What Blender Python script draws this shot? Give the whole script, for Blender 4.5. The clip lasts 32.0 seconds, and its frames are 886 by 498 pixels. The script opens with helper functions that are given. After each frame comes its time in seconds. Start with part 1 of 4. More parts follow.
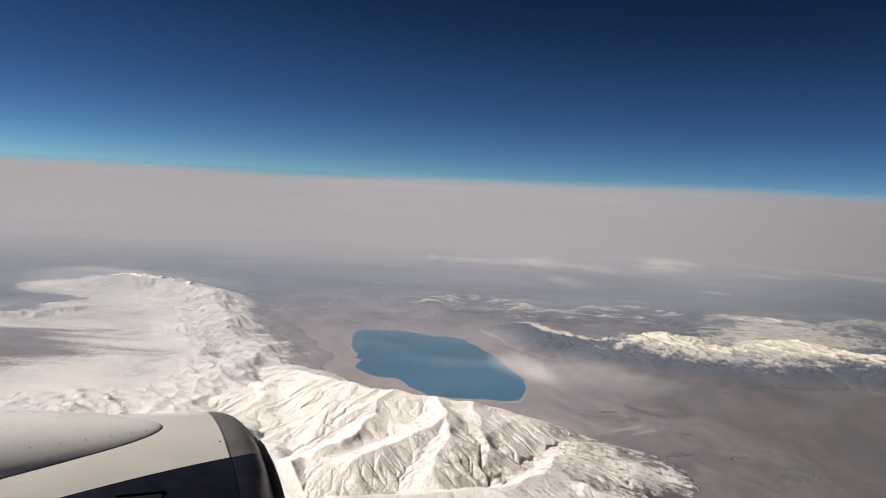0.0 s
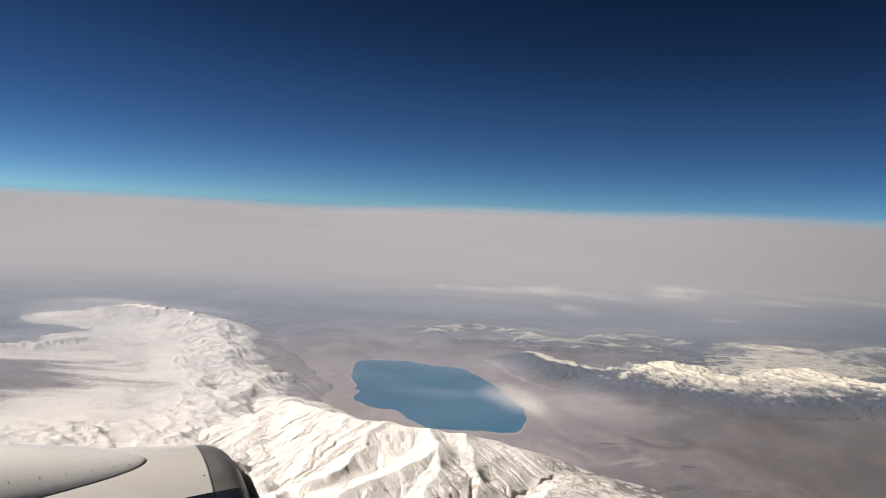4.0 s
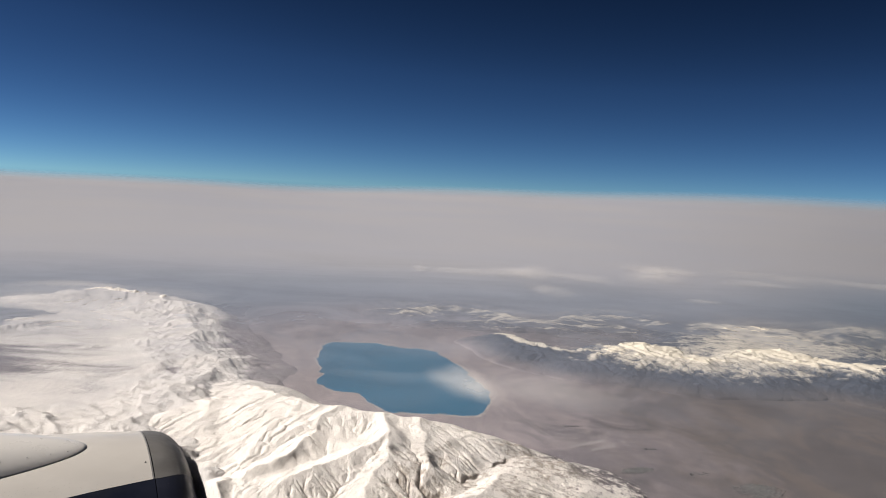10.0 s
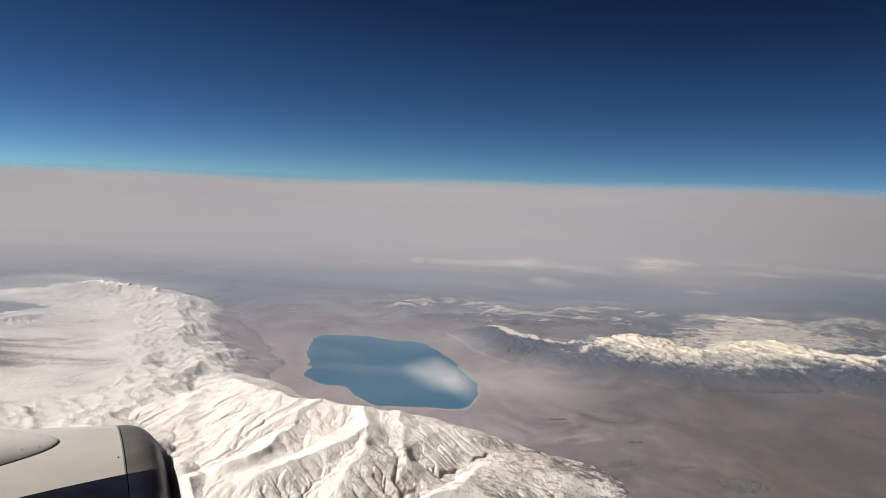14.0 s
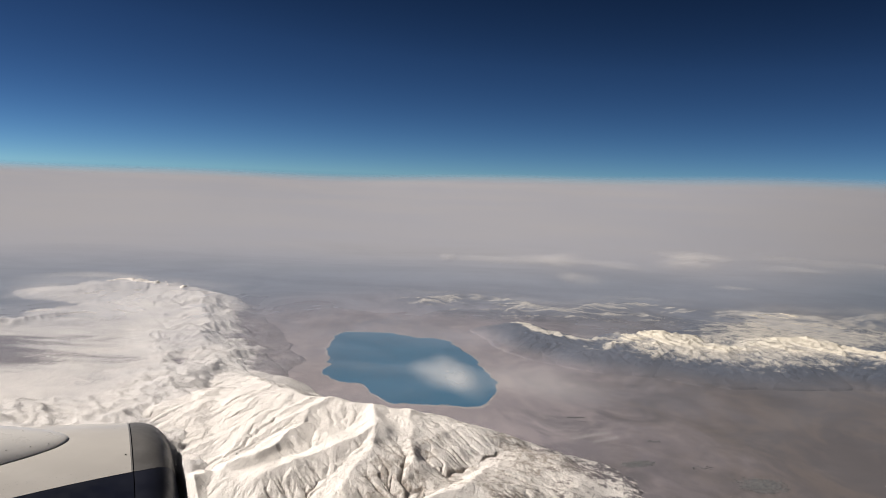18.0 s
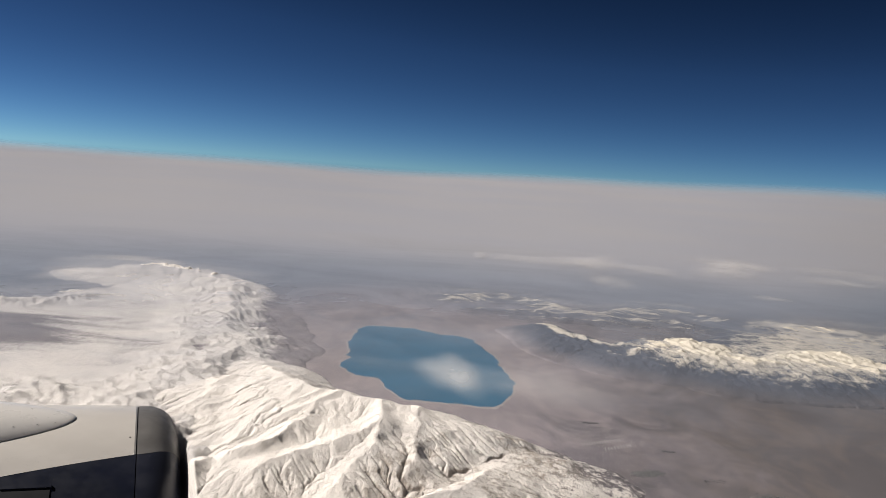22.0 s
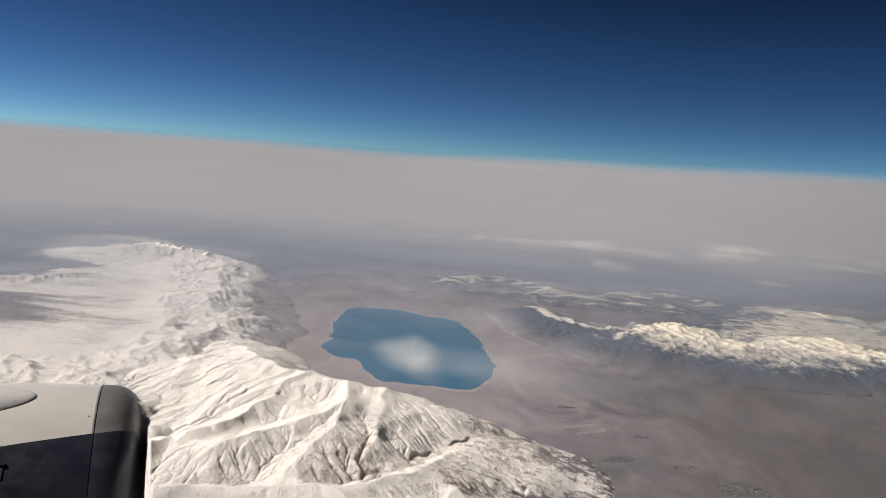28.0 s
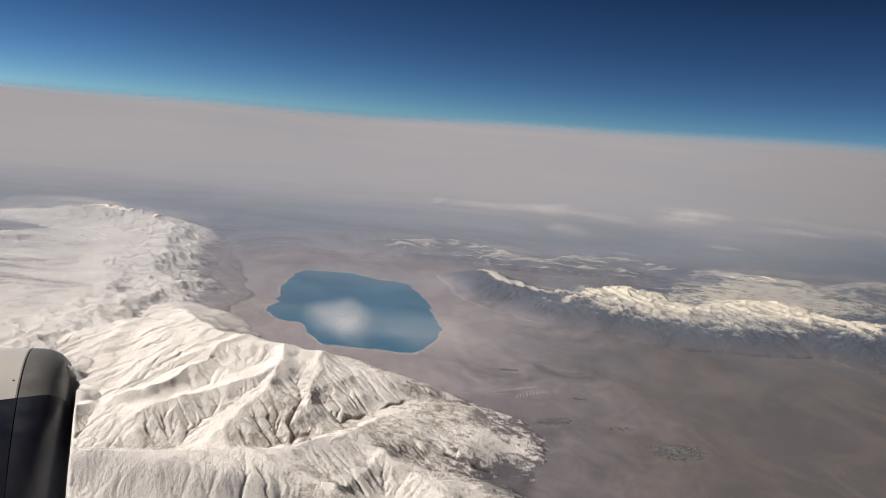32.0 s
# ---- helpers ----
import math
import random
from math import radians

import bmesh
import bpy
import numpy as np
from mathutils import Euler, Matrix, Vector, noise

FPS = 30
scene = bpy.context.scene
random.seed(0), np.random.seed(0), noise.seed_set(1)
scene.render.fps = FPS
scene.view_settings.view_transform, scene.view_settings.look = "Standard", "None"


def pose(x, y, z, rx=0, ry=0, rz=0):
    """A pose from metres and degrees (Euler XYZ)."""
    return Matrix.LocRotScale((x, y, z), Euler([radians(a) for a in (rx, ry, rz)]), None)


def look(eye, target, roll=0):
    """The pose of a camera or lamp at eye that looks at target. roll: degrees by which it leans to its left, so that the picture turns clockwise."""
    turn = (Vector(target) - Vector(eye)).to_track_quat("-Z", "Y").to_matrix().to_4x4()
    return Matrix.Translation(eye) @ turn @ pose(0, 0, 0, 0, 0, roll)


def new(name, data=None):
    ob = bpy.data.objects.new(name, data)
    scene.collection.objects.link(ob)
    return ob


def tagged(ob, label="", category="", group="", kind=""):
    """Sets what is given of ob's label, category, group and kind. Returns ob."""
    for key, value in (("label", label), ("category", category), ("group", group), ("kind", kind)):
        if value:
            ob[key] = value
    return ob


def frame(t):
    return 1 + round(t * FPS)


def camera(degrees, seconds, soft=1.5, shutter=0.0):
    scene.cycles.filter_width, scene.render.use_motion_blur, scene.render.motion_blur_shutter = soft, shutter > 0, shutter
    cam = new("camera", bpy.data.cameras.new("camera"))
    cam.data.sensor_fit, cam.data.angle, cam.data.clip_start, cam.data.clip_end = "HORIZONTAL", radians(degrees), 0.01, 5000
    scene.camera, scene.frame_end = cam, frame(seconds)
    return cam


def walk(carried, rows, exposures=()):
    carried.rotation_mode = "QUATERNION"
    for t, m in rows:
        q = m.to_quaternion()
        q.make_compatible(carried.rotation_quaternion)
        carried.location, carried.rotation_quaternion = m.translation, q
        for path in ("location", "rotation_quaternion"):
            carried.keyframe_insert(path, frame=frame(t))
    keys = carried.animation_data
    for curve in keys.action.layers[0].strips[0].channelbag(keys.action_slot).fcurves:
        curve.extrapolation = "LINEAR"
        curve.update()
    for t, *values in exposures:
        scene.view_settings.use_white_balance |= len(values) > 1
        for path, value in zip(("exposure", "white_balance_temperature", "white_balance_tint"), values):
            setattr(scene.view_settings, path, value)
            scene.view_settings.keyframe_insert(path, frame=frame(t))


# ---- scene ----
# The ground is laid out at 1:100: one unit is a hundred metres of land, z = 0 is the lake.
cam = camera(55.75, 32.0, 0.8)
ROWS = [
    (0, -0.68, 2.94, 95.0, -0.047, -4.810, 3.663),
    (0.5, 0.39, 3.49, 95.0, 0.010, -4.212, 3.419),
    (1, 1.46, 4.04, 95.0, 0.015, -4.225, 3.221),
    (1.5, 2.53, 4.58, 95.0, 0.027, -4.146, 2.986),
    (2, 3.61, 5.12, 95.0, -0.007, -3.704, 3.650),
    (2.5, 4.69, 5.67, 95.0, 0.584, -1.644, 4.133),
    (3, 5.77, 6.21, 95.0, 1.056, -2.027, 4.739),
    (3.5, 6.85, 6.75, 95.0, 1.186, -2.565, 3.996),
    (5.5, 11.22, 8.91, 95.0, 0.895, -3.164, 2.351),
    (6, 12.31, 9.45, 95.0, 0.946, -3.363, 2.611),
    (6.5, 13.41, 9.99, 95.0, 0.830, -3.624, 3.320),
    (7, 14.52, 10.53, 95.0, 0.513, -3.940, 3.642),
    (7.5, 15.62, 11.07, 95.0, 0.456, -3.875, 3.626),
    (8, 16.73, 11.60, 95.0, 0.432, -3.721, 3.600),
    (8.5, 17.84, 12.14, 95.0, 0.445, -3.794, 3.580),
    (9, 18.95, 12.67, 95.0, 0.425, -4.062, 3.443),
    (9.5, 20.07, 13.21, 95.0, 0.361, -4.206, 3.186),
    (10, 21.19, 13.74, 95.0, 0.534, -4.099, 3.033),
    (10.5, 22.31, 14.28, 95.0, 0.628, -4.034, 2.726),
    (11, 23.43, 14.81, 95.0, 0.805, -3.848, 2.716),
    (11.5, 24.56, 15.34, 95.0, 0.823, -3.787, 2.574),
    (12, 25.69, 15.87, 95.0, 0.879, -4.334, 2.455),
    (12.5, 26.82, 16.40, 95.0, 0.898, -4.661, 2.372),
    (13, 27.95, 16.93, 95.0, 0.988, -4.666, 2.371),
    (13.5, 29.09, 17.46, 95.0, 0.967, -4.773, 2.664),
    (14, 30.23, 17.99, 95.0, 0.969, -4.676, 2.778),
    (14.5, 31.38, 18.52, 95.0, 1.359, -4.858, 2.627),
    (16.5, 35.97, 20.62, 95.0, 2.433, -5.276, 2.269),
    (17, 37.13, 21.14, 95.0, 3.016, -4.724, 2.184),
    (17.5, 38.28, 21.67, 95.0, 3.254, -4.985, 2.387),
    (18, 39.45, 22.19, 95.0, 3.549, -5.035, 2.208),
    (18.5, 40.61, 22.71, 95.0, 4.334, -4.993, 1.812),
    (19, 41.78, 23.23, 95.0, 4.515, -4.530, 1.893),
    (19.5, 42.95, 23.76, 95.0, 4.809, -4.509, 2.465),
    (20, 44.12, 24.28, 95.0, 5.095, -4.495, 3.106),
    (20.5, 45.29, 24.80, 95.0, 5.478, -4.580, 3.647),
    (21, 46.47, 25.32, 95.0, 6.001, -4.939, 3.963),
    (21.5, 47.65, 25.83, 95.0, 6.295, -5.277, 4.144),
    (22, 48.83, 26.35, 95.0, 6.519, -5.377, 4.234),
    (22.5, 50.02, 26.87, 95.0, 6.974, -5.473, 4.363),
    (23, 51.20, 27.39, 95.0, 7.360, -5.381, 4.215),
    (23.5, 52.39, 27.90, 95.0, 7.792, -5.671, 3.998),
    (24, 53.59, 28.42, 95.0, 7.778, -5.851, 4.285),
    (24.5, 54.78, 28.93, 95.0, 7.763, -5.937, 4.274),
    (25, 55.98, 29.45, 95.0, 7.708, -6.070, 4.344),
    (25.5, 57.18, 29.96, 95.0, 7.667, -6.416, 4.406),
    (27.5, 62.01, 32.01, 95.0, 7.954, -6.714, 4.352),
    (28, 63.23, 32.51, 95.0, 7.407, -6.620, 4.606),
    (28.5, 64.44, 33.02, 95.0, 6.898, -6.587, 4.417),
    (29, 65.66, 33.53, 95.0, 6.715, -6.667, 4.281),
    (29.5, 66.89, 34.04, 95.0, 6.348, -6.886, 4.070),
    (30, 68.11, 34.55, 95.0, 6.128, -7.005, 4.220),
    (30.5, 69.34, 35.05, 95.0, 5.766, -7.527, 4.409),
    (31, 70.57, 35.56, 95.0, 5.450, -8.116, 4.563),
    (31.5, 71.80, 36.06, 95.0, 5.213, -8.599, 4.840),
    (32, 73.04, 36.57, 95.0, 5.052, -8.906, 5.132),
]
walk(cam, [(t, pose(x, y, z, 0, 0, yaw) @ pose(0, 0, 0, 90 + pitch) @ pose(0, 0, 0, 0, 0, roll))
           for t, x, y, z, yaw, pitch, roll in ROWS], exposures=[(0.0, 0.73), (2.0, 0.81), (3.0, 0.90), (5.0, 0.84), (8.0, 0.79), (14.0, 0.75), (20.0, 0.66), (32.0, 0.63)])

# ---- sky and sun ----
SUN_AZ, SUN_EL = radians(-83.0), radians(38.0)     # clockwise from +y, above the horizon
world = bpy.data.worlds.new("sky")
scene.world = world
world.use_nodes = True
wn = world.node_tree.nodes
sky = wn.new("ShaderNodeTexSky")
sky.sky_type, sky.sun_disc = "NISHITA", False
sky.sun_elevation, sky.sun_rotation = SUN_EL, SUN_AZ
sky.altitude, sky.air_density, sky.dust_density, sky.ozone_density = 9500.0, 1.0, 0.15, 0.7
# thin high air: the sky darkens fast towards the top
deep = wn.new("ShaderNodeGamma")
deep.inputs[1].default_value = 1.68
grey = wn.new("ShaderNodeRGBToBW")
fall = wn.new("ShaderNodeMath")
fall.operation = "POWER"
fall.inputs[1].default_value = 0.405
most = wn.new("ShaderNodeMath")
most.operation = "MINIMUM"
most.inputs[1].default_value = 1.66
scaled = wn.new("ShaderNodeVectorMath")
scaled.operation = "SCALE"
thin = wn.new("ShaderNodeVectorMath")
thin.operation = "MULTIPLY"
thin.inputs[1].default_value = (0.83, 1.0, 0.955)
for a, b in ((sky.outputs[0], deep.inputs[0]), (deep.outputs[0], grey.inputs[0]), (grey.outputs[0], fall.inputs[0]), (deep.outputs[0], scaled.inputs[0]),
             (fall.outputs[0], most.inputs[0]), (most.outputs[0], scaled.inputs["Scale"]), (scaled.outputs[0], thin.inputs[0]), (thin.outputs[0], wn["Background"].inputs[0])):
    world.node_tree.links.new(a, b)
wn["Background"].inputs[1].default_value = 0.0053
sun = new("sun", bpy.data.lights.new("sun", "SUN"))
sun.data.energy, sun.data.angle, sun.data.color = 4.9, radians(0.53), (1.0, 0.94, 0.885)
sun_way = Vector((math.sin(SUN_AZ) * math.cos(SUN_EL), math.cos(SUN_AZ) * math.cos(SUN_EL), math.sin(SUN_EL)))
sun.matrix_world = look((-300.0, 0.0, 400.0), Vector((-300.0, 0.0, 400.0)) - sun_way)


# ---- materials ----
class Nodes:
    """A small hand for node trees."""

    def __init__(self, name):
        self.mat = bpy.data.materials.new(name)
        self.mat.use_nodes = True
        self.tree = self.mat.node_tree
        self.tree.nodes.clear()
        self.out = self.tree.nodes.new("ShaderNodeOutputMaterial")

    def node(self, kind, **inputs):
        n = self.tree.nodes.new("ShaderNode" + kind)
        for key, value in inputs.items():
            self.put(n.inputs[key.replace("_", " ")], value)
        return n

    def put(self, socket, value):
        if isinstance(value, bpy.types.NodeSocket):
            self.tree.links.new(value, socket)
        else:
            socket.default_value = value

    def math(self, op, a, b=0.0, clamp=False):
        n = self.tree.nodes.new("ShaderNodeMath")
        n.operation, n.use_clamp = op, clamp
        self.put(n.inputs[0], a), self.put(n.inputs[1], b)
        return n.outputs[0]

    def noise(self, scale, detail=4.0, rough=0.55, stretch=(1, 1, 1), turn=0.0, distort=0.0):
        co = self.node("NewGeometry").outputs["Position"]
        mp = self.tree.nodes.new("ShaderNodeMapping")
        mp.inputs["Scale"].default_value = stretch
        mp.inputs["Rotation"].default_value = (0, 0, radians(turn))
        self.put(mp.inputs["Vector"], co)
        n = self.node("TexNoise", Scale=scale, Detail=detail, Roughness=rough, Distortion=distort)
        self.put(n.inputs["Vector"], mp.outputs[0])
        return n.outputs["Fac"]

    def ramp(self, value, lo, hi, a=0.0, b=1.0):
        n = self.tree.nodes.new("ShaderNodeMapRange")
        n.interpolation_type = "SMOOTHSTEP"
        for key, v in zip((0, 1, 2, 3, 4), (value, lo, hi, a, b)):
            self.put(n.inputs[key], v)
        return n.outputs[0]

    def mix(self, fac, a, b):
        n = self.tree.nodes.new("ShaderNodeMix")
        n.data_type = "RGBA"
        self.put(n.inputs[0], fac)
        self.put(n.inputs[6], a if isinstance(a, bpy.types.NodeSocket) else (*a, 1.0))
        self.put(n.inputs[7], b if isinstance(b, bpy.types.NodeSocket) else (*b, 1.0))
        return n.outputs[2]

    def attr(self, name):
        n = self.tree.nodes.new("ShaderNodeAttribute")
        n.attribute_name = name
        return n.outputs["Fac"]

    def finish(self, color, rough=0.9, metal=0.0, bump=None, strength=0.5, distance=1.0, spec=0.3, coat=0.0):
        bsdf = self.node("BsdfPrincipled", Roughness=rough, Metallic=metal)
        bsdf.inputs["Specular IOR Level"].default_value = spec
        bsdf.inputs["Coat Weight"].default_value = coat
        self.put(bsdf.inputs["Base Color"], color if isinstance(color, bpy.types.NodeSocket) else (*color, 1.0))
        if bump is not None:
            b = self.node("Bump", Strength=strength, Distance=distance)
            self.put(b.inputs["Height"], bump)
            self.put(bsdf.inputs["Normal"], b.outputs[0])
        self.tree.links.new(bsdf.outputs[0], self.out.inputs[0])
        return self.mat


def plain_colour(m):
    """Dry steppe with darker and paler fields, painted bluer far off; its colour and its relief."""
    big, mid, fine = m.noise(0.009, 6, 0.6, (1, 1.3, 1), 20, 0.8), m.noise(0.035, 6, 0.62, (1, 0.7, 1), -25, 1.2), m.noise(0.4, 6, 0.7)
    fields = m.noise(0.16, 4, 0.6, (1, 0.8, 1), 35, 0.6)
    c = m.mix(m.ramp(big, 0.38, 0.62), (0.162, 0.143, 0.155), (0.212, 0.184, 0.193))
    c = m.mix(m.ramp(mid, 0.46, 0.74, 0.0, 0.5), c, (0.078, 0.082, 0.098))
    c = m.mix(m.ramp(fields, 0.55, 0.75, 0.0, 0.4), c, (0.18, 0.15, 0.142))
    c = m.mix(m.ramp(fine, 0.55, 0.8, 0.0, 0.4), c, (0.20, 0.172, 0.16))
    motley = m.noise(0.075, 7, 0.7, (1, 0.6, 1), -15, 1.2)
    c = m.mix(m.ramp(motley, 0.42, 0.60, 0.5, 0.0), c, (0.112, 0.103, 0.119))
    pos = m.node("SeparateXYZ", Vector=m.node("NewGeometry").outputs["Position"])
    c = m.mix(m.ramp(m.math("ADD", pos.outputs[0], m.math("MULTIPLY", mid, 120.0)), 95, 215, 0.0, 0.88), c, m.mix(m.ramp(m.noise(0.03, 7, 0.68, (1, 0.6, 1), 30, 1.4), 0.42, 0.60), (0.068, 0.062, 0.062), (0.092, 0.078, 0.071)))
    # pale salt flats round the lake
    lx, ly = m.math("ADD", pos.outputs[0], 8.0), m.math("MULTIPLY", m.math("ADD", pos.outputs[1], -445.0), 0.75)
    away = m.math("SQRT", m.math("ADD", m.math("MULTIPLY", lx, lx), m.math("MULTIPLY", ly, ly)))
    c = m.mix(m.ramp(m.math("ADD", away, m.math("MULTIPLY", mid, 70.0)), 75, 165, 0.6, 0.0), c, m.mix(m.ramp(motley, 0.4, 0.62), (0.235, 0.205, 0.208), (0.295, 0.256, 0.252)))
    # aerial haze put into the colour: the far plain fades to blue
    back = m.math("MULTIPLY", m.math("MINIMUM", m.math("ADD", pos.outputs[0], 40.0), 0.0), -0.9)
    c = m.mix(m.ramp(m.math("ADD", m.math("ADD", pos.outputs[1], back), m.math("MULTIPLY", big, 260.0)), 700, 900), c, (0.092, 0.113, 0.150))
    return c, m.math("ADD", fine, fields)


def mountain_material(name, snow_a, snow_b, rock_a, rock_b, grain, ribs, soft, speck, rough, lift=1.2):
    """Snow over rock; the mesh says how much snow lies where."""
    m = Nodes(name)
    fine, mid, big = m.noise(grain, 8, 0.78, (1, 1, 0.4)), m.noise(grain * 0.25, 6, 0.65), m.noise(0.03, 3, 0.5)
    rib = m.noise(grain * 0.7, 7, 0.75, (1.0, 0.3, 0.6), ribs, 0.3)
    lies = m.math("ADD", m.attr("snow"), m.math("MULTIPLY", m.math("SUBTRACT", fine, 0.5), 1.3 * speck))
    lies = m.math("ADD", lies, m.math("MULTIPLY", m.math("SUBTRACT", rib, 0.5), speck))
    lies = m.math("ADD", lies, m.math("MULTIPLY", m.math("SUBTRACT", mid, 0.5), 0.5))
    snow = m.mix(m.ramp(big, 0.35, 0.7), snow_a, snow_b)
    # snow gets darker where the fine noise, which also drives the bump, runs low
    dark_snow = tuple(0.79 * v for v in snow_b)
    snow = m.mix(m.ramp(m.math("ADD", m.math("MULTIPLY", fine, 0.5), m.math("MULTIPLY", rib, 0.5)), 0.40, 0.52, 0.7, 0.0), snow, dark_snow)
    rock = m.mix(m.ramp(mid, 0.35, 0.65), rock_a, rock_b)
    low = m.node("SeparateXYZ", Vector=m.node("NewGeometry").outputs["Position"]).outputs[2]
    low = m.math("ADD", low, m.math("MULTIPLY", mid, 3.0))
    high = m.ramp(low, lift, lift + 5.5)
    rock = m.mix(high, plain_colour(m)[0], rock)
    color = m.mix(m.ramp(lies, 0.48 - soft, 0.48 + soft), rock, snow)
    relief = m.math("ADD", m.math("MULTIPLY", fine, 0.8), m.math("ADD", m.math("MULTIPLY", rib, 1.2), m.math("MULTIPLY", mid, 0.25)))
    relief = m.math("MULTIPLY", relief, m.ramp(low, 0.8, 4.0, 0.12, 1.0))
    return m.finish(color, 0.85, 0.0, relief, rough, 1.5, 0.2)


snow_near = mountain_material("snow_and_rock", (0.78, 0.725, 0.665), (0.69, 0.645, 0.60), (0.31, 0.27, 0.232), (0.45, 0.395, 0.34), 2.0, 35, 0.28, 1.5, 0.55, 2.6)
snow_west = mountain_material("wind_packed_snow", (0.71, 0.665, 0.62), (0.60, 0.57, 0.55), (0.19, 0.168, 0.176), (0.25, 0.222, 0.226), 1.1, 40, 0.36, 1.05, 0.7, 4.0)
# eastern shade and haze put into the colours: blue-dark rock, dimmed snow
snow_east = mountain_material("snow_over_shaded_slope", (0.54, 0.49, 0.405), (0.45, 0.415, 0.355), (0.038, 0.048, 0.070), (0.058, 0.068, 0.090), 1.6, 10, 0.30, 1.1, 0.5, 0.8)


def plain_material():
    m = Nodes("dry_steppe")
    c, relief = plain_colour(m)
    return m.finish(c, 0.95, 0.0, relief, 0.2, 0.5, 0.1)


def water_material():
    m = Nodes("lake_water")
    c = m.mix(m.ramp(m.noise(0.02, 3, 0.5, (1, 2, 1)), 0.3, 0.7), (0.013, 0.088, 0.156), (0.018, 0.103, 0.178))
    return m.finish(c, 0.3, 0.0, m.noise(2.0, 3, 0.6), 0.05, 0.2, 0.2)


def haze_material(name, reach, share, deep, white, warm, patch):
    """A sheet painted as aerial haze: its opacity grows with distance over the plain."""
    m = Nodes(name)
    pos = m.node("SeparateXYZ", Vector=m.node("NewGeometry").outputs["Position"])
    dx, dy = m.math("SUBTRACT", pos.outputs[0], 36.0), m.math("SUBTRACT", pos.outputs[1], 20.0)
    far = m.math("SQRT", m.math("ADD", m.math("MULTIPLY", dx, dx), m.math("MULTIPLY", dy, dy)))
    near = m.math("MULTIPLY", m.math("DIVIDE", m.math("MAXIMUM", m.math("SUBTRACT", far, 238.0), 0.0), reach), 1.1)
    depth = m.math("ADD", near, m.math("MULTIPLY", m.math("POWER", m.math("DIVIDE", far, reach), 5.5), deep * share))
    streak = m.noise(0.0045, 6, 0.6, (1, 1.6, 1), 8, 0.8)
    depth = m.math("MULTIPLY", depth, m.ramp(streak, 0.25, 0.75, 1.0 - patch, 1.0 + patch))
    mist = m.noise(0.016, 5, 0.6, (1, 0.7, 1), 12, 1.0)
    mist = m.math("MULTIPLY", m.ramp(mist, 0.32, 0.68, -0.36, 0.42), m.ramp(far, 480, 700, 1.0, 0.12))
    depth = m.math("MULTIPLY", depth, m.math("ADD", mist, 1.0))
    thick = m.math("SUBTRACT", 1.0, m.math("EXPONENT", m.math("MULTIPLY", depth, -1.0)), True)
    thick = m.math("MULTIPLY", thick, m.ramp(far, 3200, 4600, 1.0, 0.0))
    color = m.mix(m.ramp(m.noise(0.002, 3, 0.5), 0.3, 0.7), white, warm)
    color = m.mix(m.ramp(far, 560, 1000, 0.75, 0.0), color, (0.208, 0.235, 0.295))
    # dimming towards the view's right side, put into the haze colour
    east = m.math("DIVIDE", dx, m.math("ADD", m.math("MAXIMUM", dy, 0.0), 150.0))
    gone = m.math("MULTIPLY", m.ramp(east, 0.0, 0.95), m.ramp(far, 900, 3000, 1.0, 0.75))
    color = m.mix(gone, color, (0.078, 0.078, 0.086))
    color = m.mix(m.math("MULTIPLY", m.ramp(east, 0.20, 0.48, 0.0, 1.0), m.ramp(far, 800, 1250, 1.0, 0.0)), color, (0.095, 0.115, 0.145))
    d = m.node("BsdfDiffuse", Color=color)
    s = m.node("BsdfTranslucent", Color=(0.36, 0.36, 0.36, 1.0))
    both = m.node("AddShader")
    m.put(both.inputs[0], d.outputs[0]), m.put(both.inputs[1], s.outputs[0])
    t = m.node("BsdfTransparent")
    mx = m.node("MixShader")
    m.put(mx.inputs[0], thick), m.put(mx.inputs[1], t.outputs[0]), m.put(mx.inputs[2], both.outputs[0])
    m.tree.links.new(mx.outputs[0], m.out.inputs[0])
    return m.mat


def cloud_material(name, white, soft, ragged):
    """Thin cloud: the mesh says how dense it is, ragged by noise."""
    m = Nodes(name)
    rag = m.noise(soft, 6, 0.6, (1, 0.35, 1), 0, 0.8)
    thick = m.math("MULTIPLY", m.attr("dense"), m.ramp(rag, 0.30, 0.66, 1.0 - ragged, 1.25), True)
    d, t, mx = m.node("BsdfDiffuse", Color=(*white, 1.0)), m.node("BsdfTransparent"), m.node("MixShader")
    m.put(mx.inputs[0], thick), m.put(mx.inputs[1], t.outputs[0]), m.put(mx.inputs[2], d.outputs[0])
    m.tree.links.new(mx.outputs[0], m.out.inputs[0])
    return m.mat


def paint_material(name, a, b, rough, metal, spec, coat):
    m = Nodes(name)
    c = m.mix(m.ramp(m.noise(0.06, 4, 0.6, (1, 1, 4)), 0.35, 0.7), a, b)
    r = m.ramp(m.noise(0.2, 4, 0.6), 0.3, 0.7, rough * 0.85, rough * 1.15)
    return m.finish(c, r, metal, m.noise(0.8, 3, 0.5), 0.015, 0.2, spec, coat)


plain_mat, water_mat = plain_material(), water_material()
cloud_mat = cloud_material("thin_cloud", (0.66, 0.63, 0.60), 0.06, 0.3)
streak_mat = cloud_material("torn_cloud", (0.66, 0.63, 0.61), 0.016, 0.75)
white_paint = paint_material("white_cowl_paint", (0.45, 0.422, 0.385), (0.49, 0.46, 0.42), 0.38, 0.0, 0.5, 0.3)
